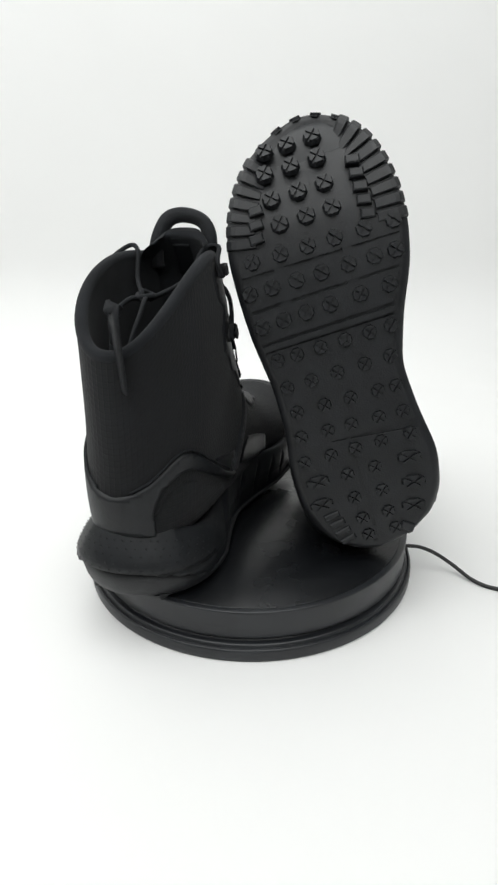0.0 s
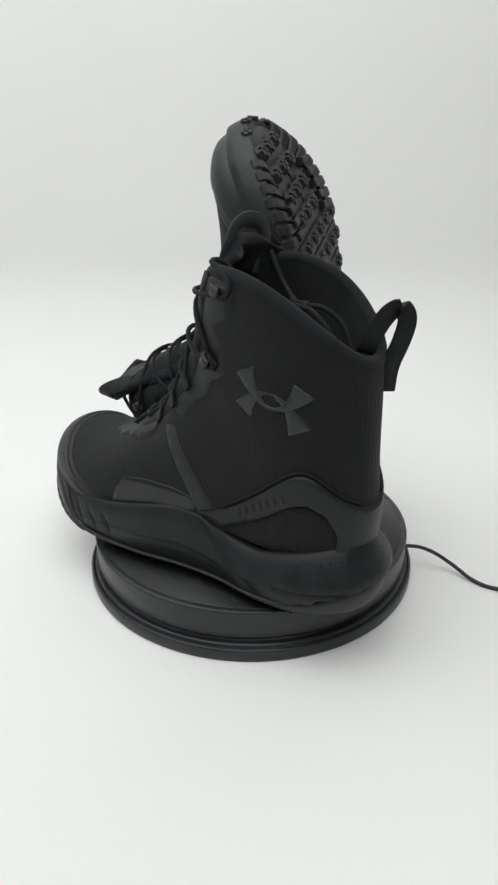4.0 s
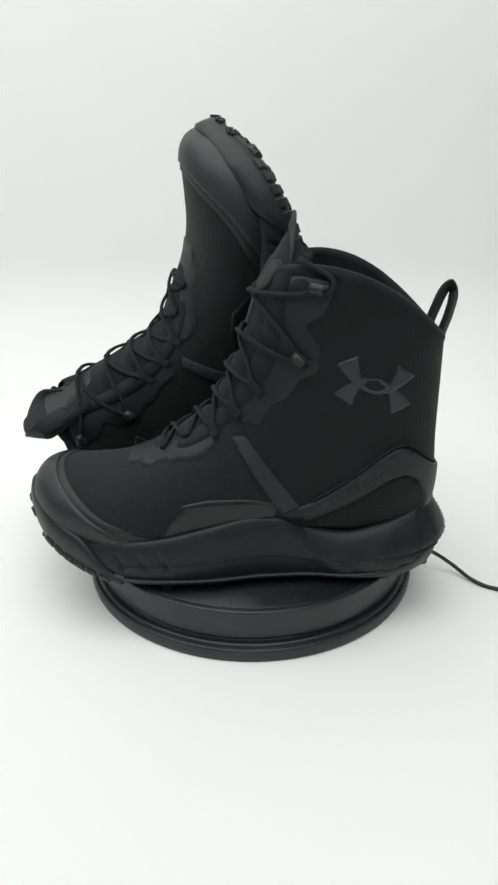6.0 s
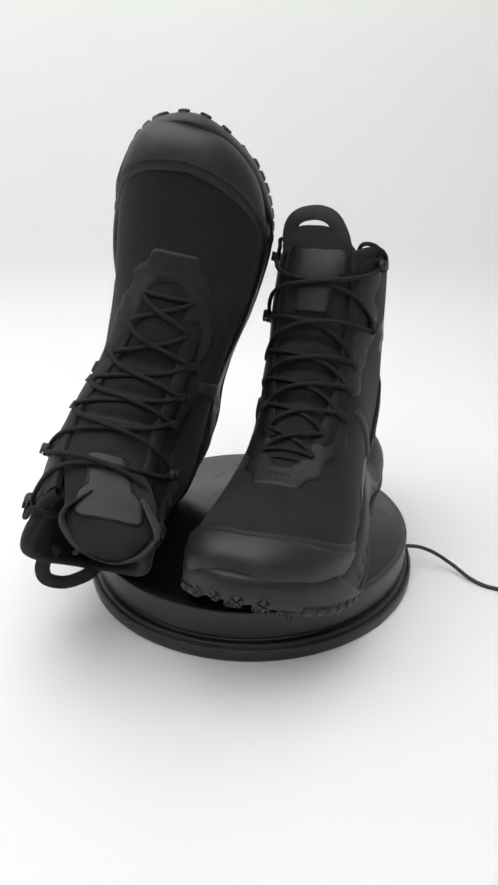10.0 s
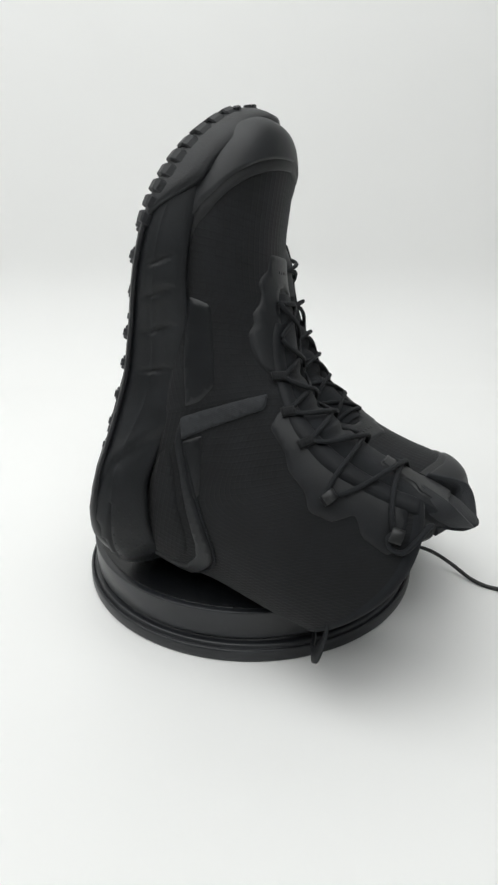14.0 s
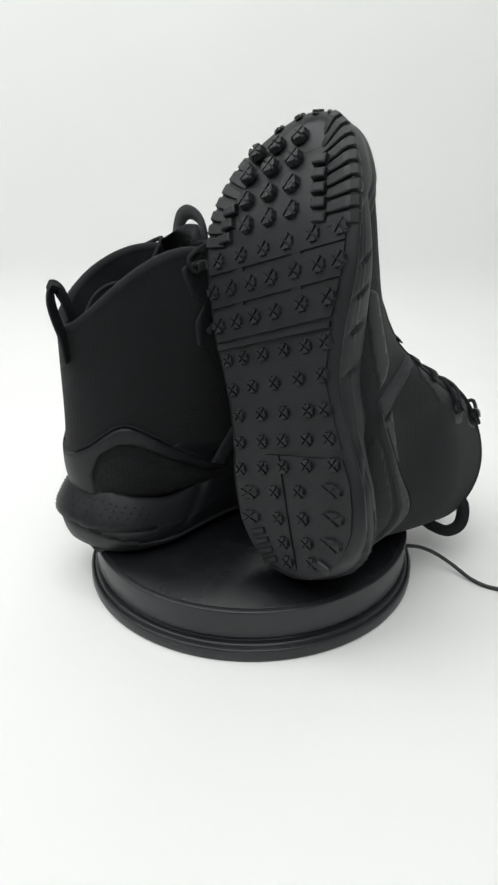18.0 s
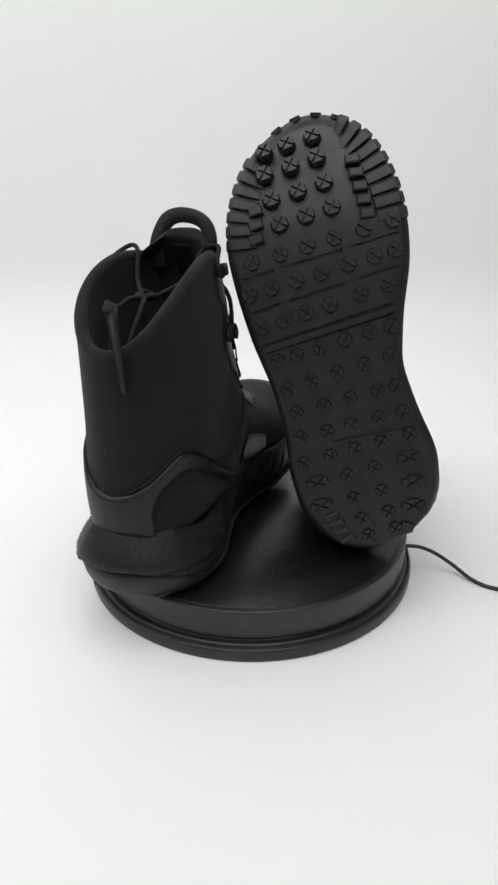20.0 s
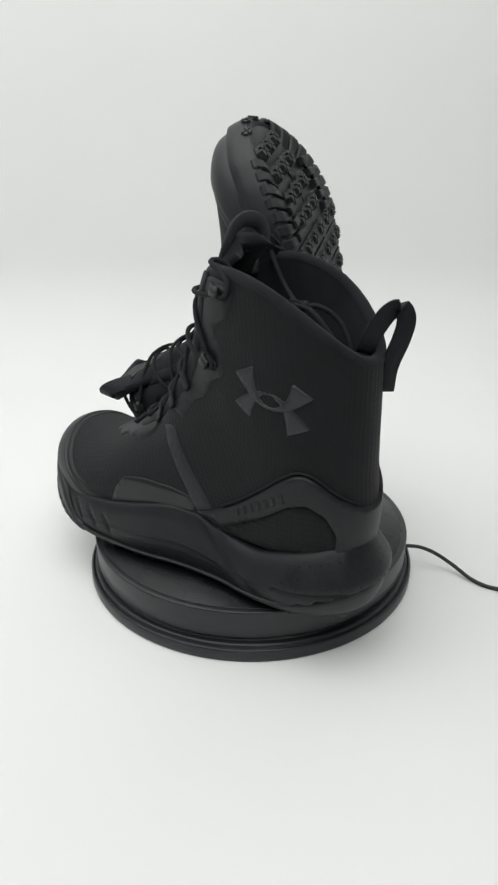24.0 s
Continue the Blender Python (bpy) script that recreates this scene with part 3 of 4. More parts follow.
        for i in range(n):
            if x[i] < 0.055 and i % 4 == 0:
                for r, f in enumerate((0.47, 0.56, 0.65, 0.74, 0.83)):
                    if (i // 4 + r) % 2:
                        continue
                    o, t = OUTWARD[i], np.array((-OUTWARD[i][1], OUTWARD[i][0]))
                    push = 0.0003 + float(np.interp(f, [q[0] for q in rows[:19]], [q[1] for q in rows[:19]])) - heel[i] * 0.0050 * max(0, f - 0.5) * 2 - heel[i] * 0.0008 * math.sin(math.pi * min(1, f * 1.5))
                    push -= inner[i] * rear[i] * min(0.55, f - 0.25)
                    push -= 0.0045 * min(1, max(0, (0.135 - x[i]) / 0.05)) * max(0.0, f - 0.45) / 0.55
                    c = np.array((*(LOOP[i] + o * push), zb[i] + (zt[i] - zb[i]) * f))
                    k = len(spots)
                    spots += [c + (t[0] * 0.0010, t[1] * 0.0010, 0), c + (0, 0, 0.0010), c - (t[0] * 0.0010, t[1] * 0.0010, 0), c - (0, 0, 0.0010), c + (o[0] * 0.0007, o[1] * 0.0007, 0)]
                    sf += [(k + a, k + (a + 1) % 4, k + 4) for a in range(4)]
        tagged(self.part("heel_studs", spots, sf, FOAM, label="fine raised dots round the heel"), kind="stuff")
        # rubber outsole under it, turned up round the toe
        up = np.clip((x - 0.236) / 0.034, 0, 1)
        up = up * up * (3 - 2 * up) * (1 - 0.12 * np.clip((x - 0.285) / 0.02, 0, 1))
        wrap = 0.0030 + 0.86 * (zt - zb) * up + (0.385 * (zt - zb) - 0.0030) * rear
        verts = []
        for dz, push in ((-0.0022, -0.012), (-0.0022, -0.0030), (-0.0016, -0.0004), (0.0, 0.0012), (0.3, 0.0026), (0.6, 0.0030), (0.94, 0.0026), (1.0, 0.0008), (0.98, -0.004)):
            flare = push - (toe * 0.0032 * max(dz, 0) * up) - rear * (0.0070 + 0.0026 * (1 - max(dz, 0)))
            o = LOOP + OUTWARD * np.broadcast_to(flare, (n,))[:, None]
            verts.append(np.stack([o[:, 0], o[:, 1], zb + (wrap * dz if dz > 0 else dz)], -1))
        first = verts[0]
        mid = 0.5 * (np.interp(first[:, 0], OUT_X, OUT_L) - np.interp(first[:, 0], OUT_X, OUT_M))
        for f in (0.25, 0.5, 0.75, 1.0):
            row = first.copy()
            row[:, 1] = first[:, 1] + (mid - first[:, 1]) * f
            verts.insert(0, row)
        rr = len(verts)
        verts = np.array(verts).reshape(-1, 3)
        faces = grid_faces(rr, n, True)
        self.outsole = self.part("outsole", verts, faces, RUBBER, label="black rubber outsole with lugged tread")
        self.tread()

    def under(self, x, y):
        """Matrix of a tread piece below (x, y), its own -z pointing out of the sole."""
        z = float(bottom_z(x)) - 0.0022
        slope = math.atan2(float(bottom_z(x + 0.004) - bottom_z(x - 0.004)), 0.008)
        return Matrix.Translation((x, y * self.sign, z)) @ Matrix.Rotation(-slope, 4, "Y")

    def tread(self):
        star = self.mesh("lug", *star_lug(0.0060, 0.0038), flat=True)
        small = self.mesh("lug", *star_lug(0.0050, 0.0035), flat=True)
        mid = self.mesh("lug", *star_lug(0.0057, 0.0035), flat=True)
        verts, faces = star_lug(0.0052, 0.0035)
        wide = self.mesh("lug", [(x, y * 1.75, z) for x, y, z in verts], faces, flat=True)
        knob = self.mesh("toe_knob", *star_lug(0.0042, 0.0016), flat=True)
        slat = self.mesh("bar_lug", *bar_lug(0.0115, 0.0042, 0.0032), flat=True)
        short = self.mesh("bar_lug", *bar_lug(0.0094, 0.0058, 0.0040), flat=True)

        def add(me, name, x, y, turn=0.0):
            ob = put(name, me, RUBBER, self.outsole)
            ob.matrix_local = self.under(x, y) @ Matrix.Rotation(radians(turn * self.sign), 4, "Z")

        # toe: four rows of three crossed knobs between toothed edges
        for x, ys in ((0.2960, (0.0275, 0.0118, -0.0058)), (0.2812, (0.0300, 0.0120, -0.0060)), (0.2643, (0.0284, 0.0102, -0.0076)), (0.2478, (0.0258, 0.0078, -0.0097))):
            for y in ys:
                add(star, "lug", x - 0.10 * (y - ys[1]), y, 8)
        for side, x, count in ((-1, 0.3055, 9), (1, 0.2900, 7)):
            c = int(np.argmin(np.abs(LOOP[:, 0] - x) + (LOOP[:, 1] * side < 0)))
            for i in range(count):
                self.tooth(c + side * 10 * i, side, 0.0215 if i < 3 and side < 0 else 0.0165)
        for i in range(5):
            add(short, "bar_lug", 0.2760 - 0.0088 * i, -0.0282 - 0.0009 * i, -6)
        for i in range(3):
            add(short, "bar_lug", 0.2570 - 0.0088 * i, 0.0400 + 0.0014 * i, 8)
        # crossed knobs in skewed rows from the ball to the heel
        rows = ((0.2295, 0.085, mid, (-0.0470, -0.0275, -0.0080, 0.0105, 0.0290, 0.0485)), (0.2105, 0.095, mid, (-0.0455, -0.0315, -0.0140, 0.0045, 0.0215, 0.0385, 0.0540)),
                (0.1889, 0.130, mid, (-0.0380, -0.0185, 0.0023, 0.0190, 0.0348, 0.0500)), (0.1632, 0.110, small, (-0.0350, -0.0205, -0.0035, 0.0137, 0.0302, 0.0440)),
                (0.1433, 0.120, small, (-0.0315, -0.0138, 0.0054, 0.0238, 0.0410)), (0.1233, 0.080, small, (-0.0325, -0.0200, -0.0006, 0.0180, 0.0375)),
                (0.1048, 0.080, small, (-0.0345, -0.0176, 0.0020, 0.0188, 0.0380)), (0.0872, 0.105, small, (-0.0370, -0.0165, 0.0020, 0.0196, 0.0390)),
                (0.0702, 0.100, small, (-0.0095, 0.0105)), (0.0520, 0.100, small, (-0.0118, 0.0085)), (0.0352, 0.110, small, (-0.0138, 0.0052)), (0.0216, 0.100, small, (-0.0170, 0.0030)))
        for x, skew, me, ys in rows:
            for y in ys:
                add(me, "lug", x - skew * y, y, 6)
        for x, y in ((0.0672, 0.0325), (0.0498, 0.0325), (0.0742, -0.0340), (0.0560, -0.0345), (0.0385, -0.0320)):
            add(wide, "lug", x, y, 6 if y > 0 else -4)
        for i in range(4):
            add(slat, "bar_lug", 0.0400 - 0.0066 * i, 0.0268 - 0.0030 * i, 14 + 3 * i)
        add(short, "bar_lug", 0.0225, -0.0255, -30)
        # plates between the grooves, their bridges, and the ridge under the arch
        self.plate("tread_plate", 0.2212, 0.2352, 0.088, 0.0017)
        self.plate("tread_plate", 0.1996, 0.2188, 0.110, 0.0017)
        self.plate("tread_plate", 0.1768, 0.1972, 0.122, 0.0017)
        for x0, x1, skew in ((0.2184, 0.2216, 0.10), (0.1968, 0.2000, 0.122)):
            for y in (0.0315, -0.0150):
                self.plate("tread_bridge", x0, x1, skew, 0.0014, y - 0.0035, y + 0.0035)
        self.plate("tread_ridge", 0.1708, 0.1744, 0.115, 0.0030)
        self.plate("arch_plate", 0.0960, 0.1690, 0.110, 0.0014)
        self.plate("heel_plate", 0.0165, 0.0945, 0.0, 0.0014, -0.1, 0.0022)
        self.plate("heel_plate", 0.0165, 0.0945, 0.0, 0.0014, 0.0044, 0.1)

        # knobs round the toe's edge
        for y in (-0.024, -0.011, 0.003, 0.016):
            i = int(np.argmin(np.abs(LOOP[:, 1] - y) + (LOOP[:, 0] < 0.25)))
            p, o = LOOP[i], OUTWARD[i]
            ob = put("toe_knob", knob, RUBBER, self.outsole)
            z = float(bottom_z(p[0])) + 0.001
            at = Vector((p[0] + o[0] * 0.0010, (p[1] + o[1] * 0.0010) * self.sign, z))
            ob.matrix_local = Matrix.Translation(at) @ Vector((-o[0], -o[1] * self.sign, 0.25)).to_track_quat("Z", "Y").to_matrix().to_4x4()

    def tooth(self, c, side, deep):
        """A lug at the toe's edge that turns up the side of the sole."""
        n, k = len(LOOP), 4
        verts = []
        sect = [(-deep, -0.0015), (0.0005 - deep, -0.0046), (-0.0030, -0.0052), (0.0000, -0.0046), (0.0034, -0.0005), (0.0040, 0.25), (0.0030, 0.70), (0.0010, 0.95), (-0.0060, 0.60)]
        for step in range(-k, k + 1):
            i = (c + step) % n
            p, o = LOOP[i], OUTWARD[i]
            zb, zt = float(bottom_z(p[0])), float(top_z(p[0]))
            up = min(1.0, max(0.0, (p[0] - 0.236) / 0.034))
            up = up * up * (3 - 2 * up)
            high = 0.0045 + (0.30 if side < 0 else 0.26) * (zt - zb) * up
            toe = min(1.0, max(0.0, (p[0] - 0.22) / 0.09))
            ease = (0.0010 if abs(step) == k else 0.0) + (0.0004 if side > 0 else 0.0)
            for d, z in sect:
                share = z if z > 0.1 else 0.0
                dd = d - ease - toe * 0.0032 * share * up
                verts.append((p[0] + o[0] * dd - 0.002 * share, p[1] + o[1] * dd, zb + (z * high if share else z) + ease * (z < 0)))
        m = len(sect)
        faces = grid_faces(2 * k + 1, m, True)
        faces += [tuple(reversed(range(m))), tuple(range(2 * k * m, 2 * k * m + m))]
        me = self.mesh("side_lug", verts, [tuple(reversed(f)) for f in faces], flat=True)
        put("side_lug", me, RUBBER, self.outsole)

    def plate(self, name, x0, x1, skew, high, ylo=-0.1, yhi=0.1):
        """A low slab on the sole's underside between two skewed lines, inside the outline."""
        cols, rows = 16, 6
        verts = []
        for k in range(2):
            for i in range(rows):
                xm = x0 + (x1 - x0) * i / (rows - 1)
                slant = 0.12 * (xm - 0.0785) if xm < 0.095 else 0.0
                rear = 0.0035 + 0.0105 * math.exp(-(xm / 0.040) ** 2)
                a = max(-float(np.interp(xm, OUT_X, OUT_M)) + rear, ylo + slant)
                b = min(float(np.interp(xm, OUT_X, OUT_L)) - rear, yhi + slant)
                for j in range(cols):
                    y = a + (b - a) * j / (cols - 1)
                    x = xm - skew * (y - 0.005)
                    verts.append((x, y, float(bottom_z(x)) - 0.0020 - high * k))
        m = rows * cols
        top = grid_faces(rows, cols, False)
        faces = [tuple(f) for f in top] + [tuple(m + q for q in reversed(f)) for f in top]
        rim = [(0, j) for j in range(cols)] + [(i, cols - 1) for i in range(1, rows)] + [(rows - 1, j) for j in range(cols - 2, -1, -1)] + [(i, 0) for i in range(rows - 2, 0, -1)]
        rim = [i * cols + j for i, j in rim]
        for a, b in zip(rim, rim[1:] + rim[:1]):
            faces.append((a, b, m + b, m + a))
        self.part(name, verts, [tuple(reversed(f)) for f in faces], RUBBER, self.outsole, flat=True)

    # -- overlays --
    def overlays(self):
        def edge(phi):
            """Where the toe cap ends: short on top, long at the sides."""
            side = 1 - np.abs(np.cos(phi / 2))
            return 2.60 + 0.30 * np.abs(np.sin(phi)) + 0.55 * np.clip(np.sin(phi), 0, 1) ** 1.5 + 8.3 * side ** 1.3
        self.band("toe_rand", lambda p: 0 * p + 0.02, lambda p: edge(p) + 0.42, 0, 2 * math.pi, 0.0011, LEATHER, "narrow stitched edge behind the toe cap", tip=True)
        self.band("toe_cap", lambda p: 0 * p + 0.02, edge, 0, 2 * math.pi, 0.0024, TPU, "smooth satin black toe cap", tip=True)
        A = 0.045 * math.pi / 180
        half = [(33, 0.0525), (46, 0.0612), (65, 0.0750), (85, 0.0870), (100, 0.0955), (112, 0.1002), (121, 0.1010), (130, 0.0985), (140, 0.0930), (152, 0.0855), (166, 0.0790)]
        low = [(148, 0.046), (148, 0.060), (139, 0.0735), (124, 0.0800), (108, 0.0772), (86, 0.0665), (58, 0.0540), (44, 0.0445)]
        slim = [(148, 0.046), (150, 0.064), (142, 0.0800), (124, 0.0880), (108, 0.0860), (86, 0.0755), (58, 0.0620), (44, 0.0520)]
        poly = half + [(180, 0.0762)] + [(360 - a, z) for a, z in reversed(half)] + [(360 - a, z) for a, z in slim[::-1]] + [(180, 0.0485)] + low
        self.sheet("heel_counter", [(a * A, z) for a, z in poly], self.around(), 0.0024, FOAM, "smooth moulded heel counter band", step=0.0035)
        for q in (1, -1):
            edge = np.array([((a if q > 0 else 360 - a) * A, z + 0.0014) for a, z in half[1:]])
            pts, nrm = self.around()(edge)
            self.part("piping", *tube(pts + nrm * 0.0009, 0.0008, 6, 4), LACE)
        inner = [(150, 0.034), (150, 0.060), (140, 0.0745), (124, 0.0810), (106, 0.0780), (84, 0.0670), (57, 0.0570), (45, 0.0480), (50, 0.0400), (75, 0.034)]
        self.sheet("heel_panel", [(a * A, z) for a, z in inner], self.around(), 0.0008, CLOTH, step=0.0045)
        self.sheet("heel_panel", [((360 - a) * A, z) for a, z in inner], self.around(), 0.0008, CLOTH, step=0.0045)
        for side in (1, -1):
            self.sheet("side_strap", [(0.1605, 0.1075), (0.1505, 0.1090), (0.1120, 0.0570), (0.1260, 0.0520)], self.beside(side), 0.0018, WEBBING, "diagonal webbing strap", step=0.004)
            if side > 0:
                self.sheet("side_panel", [(0.1290, 0.0500), (0.1270, 0.0610), (0.1500, 0.0650), (0.1760, 0.0655), (0.1930, 0.0625), (0.2010, 0.0520), (0.2080, 0.0360), (0.1900, 0.0360), (0.1600, 0.0420)],
                           self.beside(side), 0.0010, GLOSS, step=0.004)
            else:
                self.sheet("side_panel", [(0.2000, 0.0400), (0.1985, 0.0560), (0.1750, 0.0650), (0.1520, 0.0720), (0.1400, 0.0650), (0.1330, 0.0540), (0.1600, 0.0450), (0.1800, 0.0410)], self.beside(side), 0.0009, GLOSS, step=0.004)
                self.sheet("side_tab", [(0.1110, 0.0560), (0.1215, 0.0725), (0.0830, 0.0820), (0.0745, 0.0745), (0.0900, 0.0660)], self.beside(side), 0.0009, GLOSS, step=0.004)
            self.sheet("ankle_panel", [(0.1610, 0.1200), (0.1420, 0.1150), (0.1330, 0.1300), (0.1230, 0.1340), (0.1150, 0.1480), (0.1040, 0.1530), (0.1030, 0.1700), (0.1130, 0.1830), (0.1010, 0.1900), (0.0950, 0.2080),
                                       (0.1000, 0.2110), (0.1180, 0.2130), (0.1270, 0.2110), (0.1350, 0.2000), (0.1400, 0.1820), (0.1440, 0.1600), (0.1500, 0.1400)],
                       self.beside(side), 0.0009, STAY, step=0.0045)
        eye = [(0.2370, 0.0), (0.2368, 0.0150), (0.2335, 0.0188), (0.2270, 0.0192), (0.2238, 0.0250), (0.2180, 0.0296), (0.2125, 0.0272), (0.2060, 0.0300), (0.2010, 0.0346), (0.1950, 0.0336), (0.1900, 0.0368),
               (0.1800, 0.0372), (0.1710, 0.0350)]
        ins = [(0.1700, 0.0175), (0.1850, 0.0165), (0.2000, 0.0150), (0.2120, 0.0120), (0.2175, 0.0060), (0.2185, 0.0)]
        poly = eye + ins + [(x, -0.95 * y) for x, y in reversed(ins[:-1])] + [(x, -0.95 * y) for x, y in reversed(eye[1:])]
        self.sheet("lace_stay", poly, self.above(), 0.0012, STAY, "smooth jagged lacing overlay on the vamp", step=0.004)
        for i in range(4):
            y = -0.0060 + 0.0040 * i
            self.sheet("letter_bar", [(0.2255, y), (0.2285, y), (0.2285, y + 0.0022), (0.2255, y + 0.0022)], self.above(), 0.0015, STAY, step=0.002, bevel=0.0003)
        for sg in (1, -1):
            ss = np.linspace(7.0, LAST - 0.05, 60)
            p0 = throat(ss)
            cols = []
            for f, h in ((-0.05, -0.003), (-0.05, 0.0012), (0.02, 0.0020), (0.45, 0.0017), (0.95, 0.0013), (1.0, -0.0003)):
                cols.append(surf(ss, sg * (p0 + 0.26 * f), np.full(ss.shape, h)))
            v = np.array(cols)
            fc = grid_faces(len(cols), 60, False)
            if sg > 0:
                fc = [tuple(reversed(f)) for f in fc]
            self.part("eyestay", v.reshape(-1, 3), fc, MATTE, label="raised edge along the lacing gap",
                      uvs=np.stack(np.broadcast_arrays(np.linspace(0, 0.012, len(cols))[:, None], np.linspace(0, 0.16, 60)[None]), -1).reshape(-1, 2))

        def stroke(path, widths):
            p = np.array(path, float)
            t = np.gradient(p, axis=0)
            t /= np.linalg.norm(t, axis=1, keepdims=True)
            n = np.stack([-t[:, 1], t[:, 0]], -1) * np.array(widths)[:, None] * 0.5
            return np.vstack([p + n, (p - n)[::-1]])
        # emblem on the lateral side: two bowed strokes with flared ends
        f = np.linspace(-1, 1, 15)
        wide = 0.0024 + 0.0132 * np.abs(f) ** 2.0
        tilt = 0.13
        cx, cz = 0.0675, 0.1450
        for up in (1, -1):
            pts = np.stack([cx - 0.0228 * f * (1 - 0.14 * np.abs(f)), cz + up * (-0.0046 + 0.0180 * np.abs(f) ** 1.9)], -1)
            d = pts - (cx, cz)
            pts = np.stack([cx + d[:, 0] - tilt * 0.5 * d[:, 1], cz + d[:, 1] + tilt * 1.6 * d[:, 0]], -1)
            self.sheet("emblem", stroke(pts, wide), self.beside(1), 0.0006 + 0.0002 * up, LOGO, "dull grey raised emblem", step=0.003, bevel=0.0006)
        for i in range(7):
            g = (i - 3) / 3
            c = np.array((0.0742 - 0.0165 * g, 0.0730 + 0.0092 * g))
            ax, up = np.array((-0.82, 0.57)), np.array((0.30, 0.95))
            quad = [c - ax * 0.0019 - up * 0.0034, c + ax * 0.0019 - up * 0.0034, c + ax * 0.0019 + up * 0.0034, c - ax * 0.0019 + up * 0.0034]
            self.sheet("letter_bar", quad, self.beside(1), 0.0030, PRINT, step=0.002, bevel=0.0003)

    # -- tongue trim, loops, laces --
    def trim(self):
        rows = self.tongue_rows[::-1]
        mid = rows[:, rows.shape[1] // 2]
        reach = np.r_[0, np.cumsum(np.linalg.norm(np.diff(mid, axis=0), axis=1))]

        def at(y, l):
            """A place on the tongue's face: metres across from its middle and down from its tip."""
            r = np.interp(l, reach, np.arange(len(reach)))
            i = np.minimum(r.astype(int), len(rows) - 2)
            f = (r - i)[:, None, None]
            line = rows[i] * (1 - f) + rows[i + 1] * f
            half = 0.5 * np.linalg.norm(line[:, -1] - line[:, 0], axis=1)
            c = np.clip((y / half + 1) / 2, 0, 1) * (rows.shape[1] - 1)
            j = np.minimum(c.astype(int), rows.shape[1] - 2)
            g = (c - j)[:, None]
            k = np.arange(len(j))
            return line[k, j] * (1 - g) + line[k, j + 1] * g

        def on_tongue(q):
            y, l = q[:, 0], q[:, 1]
            n = np.cross(at(y + 0.001, l) - at(y - 0.001, l), at(y, np.maximum(l - 0.001, 0)) - at(y, l + 0.001))
            n /= np.linalg.norm(n, axis=1, keepdims=True) + 1e-12
            n[n[:, 0] < 0] *= -1
            return at(y, l), n
        half = [(0.0074, 0.0690), (0.0090, 0.0675), (0.0106, 0.0480), (0.0130, 0.0440), (0.0178, 0.0400), (0.0181, 0.0275), (0.0172, 0.0240), (0.0150, 0.0226), (0.0110, 0.0222), (0.0050, 0.0230)]
        if not self.sag:
            half = [(y, l - 0.0045) for y, l in half]
        patch = self.sheet("tongue_patch", half + [(-y, l) for y, l in reversed(half)], on_tongue, 0.0014, LEATHER, "smooth grey-black leather patch on the tongue", step=0.003, bevel=0.0008)
        seam = [(y - 0.0014, l + (-0.0014 if l > 0.06 else 0.0012 if l < 0.03 else 0)) for y, l in half]
        pts, nrm = on_tongue(np.array(seam[::-1] + [(-y, l) for y, l in seam]))
        self.part("seam", *tube(pts + nrm * 0.0014, 0.0004, 5, 3), LACE, patch)
        if not self.sag:
            tag = []
            for z in np.linspace(0.2235, 0.2020, 6):
                hit, n, _, _ = self.tongue_tree.ray_cast(Vector((0.06, -0.0045, z)), Vector((1, 0, 0)))
                tag.append(np.array(hit) + (-0.0006, 0, 0))
            self.strip("tongue_label", tag, (0, 1, 0), 0.0130, 0.0008, MATTE, "plain dark label sewn inside the tongue", steps=3)
        if self.sag:
            arch = [(0.1260, -0.0195, 0.2060), (0.1250, -0.0245, 0.2140), (0.1235, -0.0280, 0.2220), (0.1200, -0.0265, 0.2300), (0.1135, -0.0150, 0.2380), (0.1100, 0.0040, 0.2410), (0.1150, 0.0190, 0.2395),
                    (0.1235, 0.0265, 0.2340), (0.1260, 0.0255, 0.2270), (0.1270, 0.0215, 0.2180), (0.1270, 0.0165, 0.2080)]
            across = (0.49, 0.0, 0.87)
        else:
            arch = [(0.1245, -0.0205, 0.2060), (0.1225, -0.0258, 0.2190), (0.1215, -0.0262, 0.2320), (0.1215, -0.0205, 0.2400), (0.1215, -0.0075, 0.2430), (0.1215, 0.0040, 0.2398),
                    (0.1215, 0.0112, 0.2300), (0.1225, 0.0152, 0.2185), (0.1245, 0.0158, 0.2060)]
            across = (0.88, 0.0, 0.47)
        sag, self.sag = self.sag, 0.0
        self.strip("tongue_loop", arch, across, 0.0130 if sag else 0.0108, 0.0018, WEBBING, "ribbed webbing pull loop", facing=None if sag else (0.94, 0.0, 0.34))
        if sag:
            heel = [(0.0360, -0.018, 0.1600), (0.0230, -0.019, 0.1720), (0.0135, -0.031, 0.1770), (0.0110, -0.042, 0.1795), (0.0180, -0.051, 0.1830), (0.0340, -0.052, 0.1840), (0.0480, -0.044, 0.1780)]
            across = None
        else:
            heel = [(0.0185, -0.0120, 0.1480), (0.0168, -0.0120, 0.1640), (0.0120, -0.0140, 0.1800), (0.0100, -0.0148, 0.1925), (0.0132, -0.0125, 0.1995), (0.0190, -0.0085, 0.1960), (0.0245, -0.0040, 0.1850), (0.0290, -0.0020, 0.1720)]
            across = (0.60, 0.70, 0.25)
        self.strip("heel_loop", heel, across, 0.0105 if sag else 0.0118, 0.0018, MATTE, "webbing pull loop at the collar's back", facing=(0.30, 0.25, 0.92) if sag else None)
        self.sag = sag

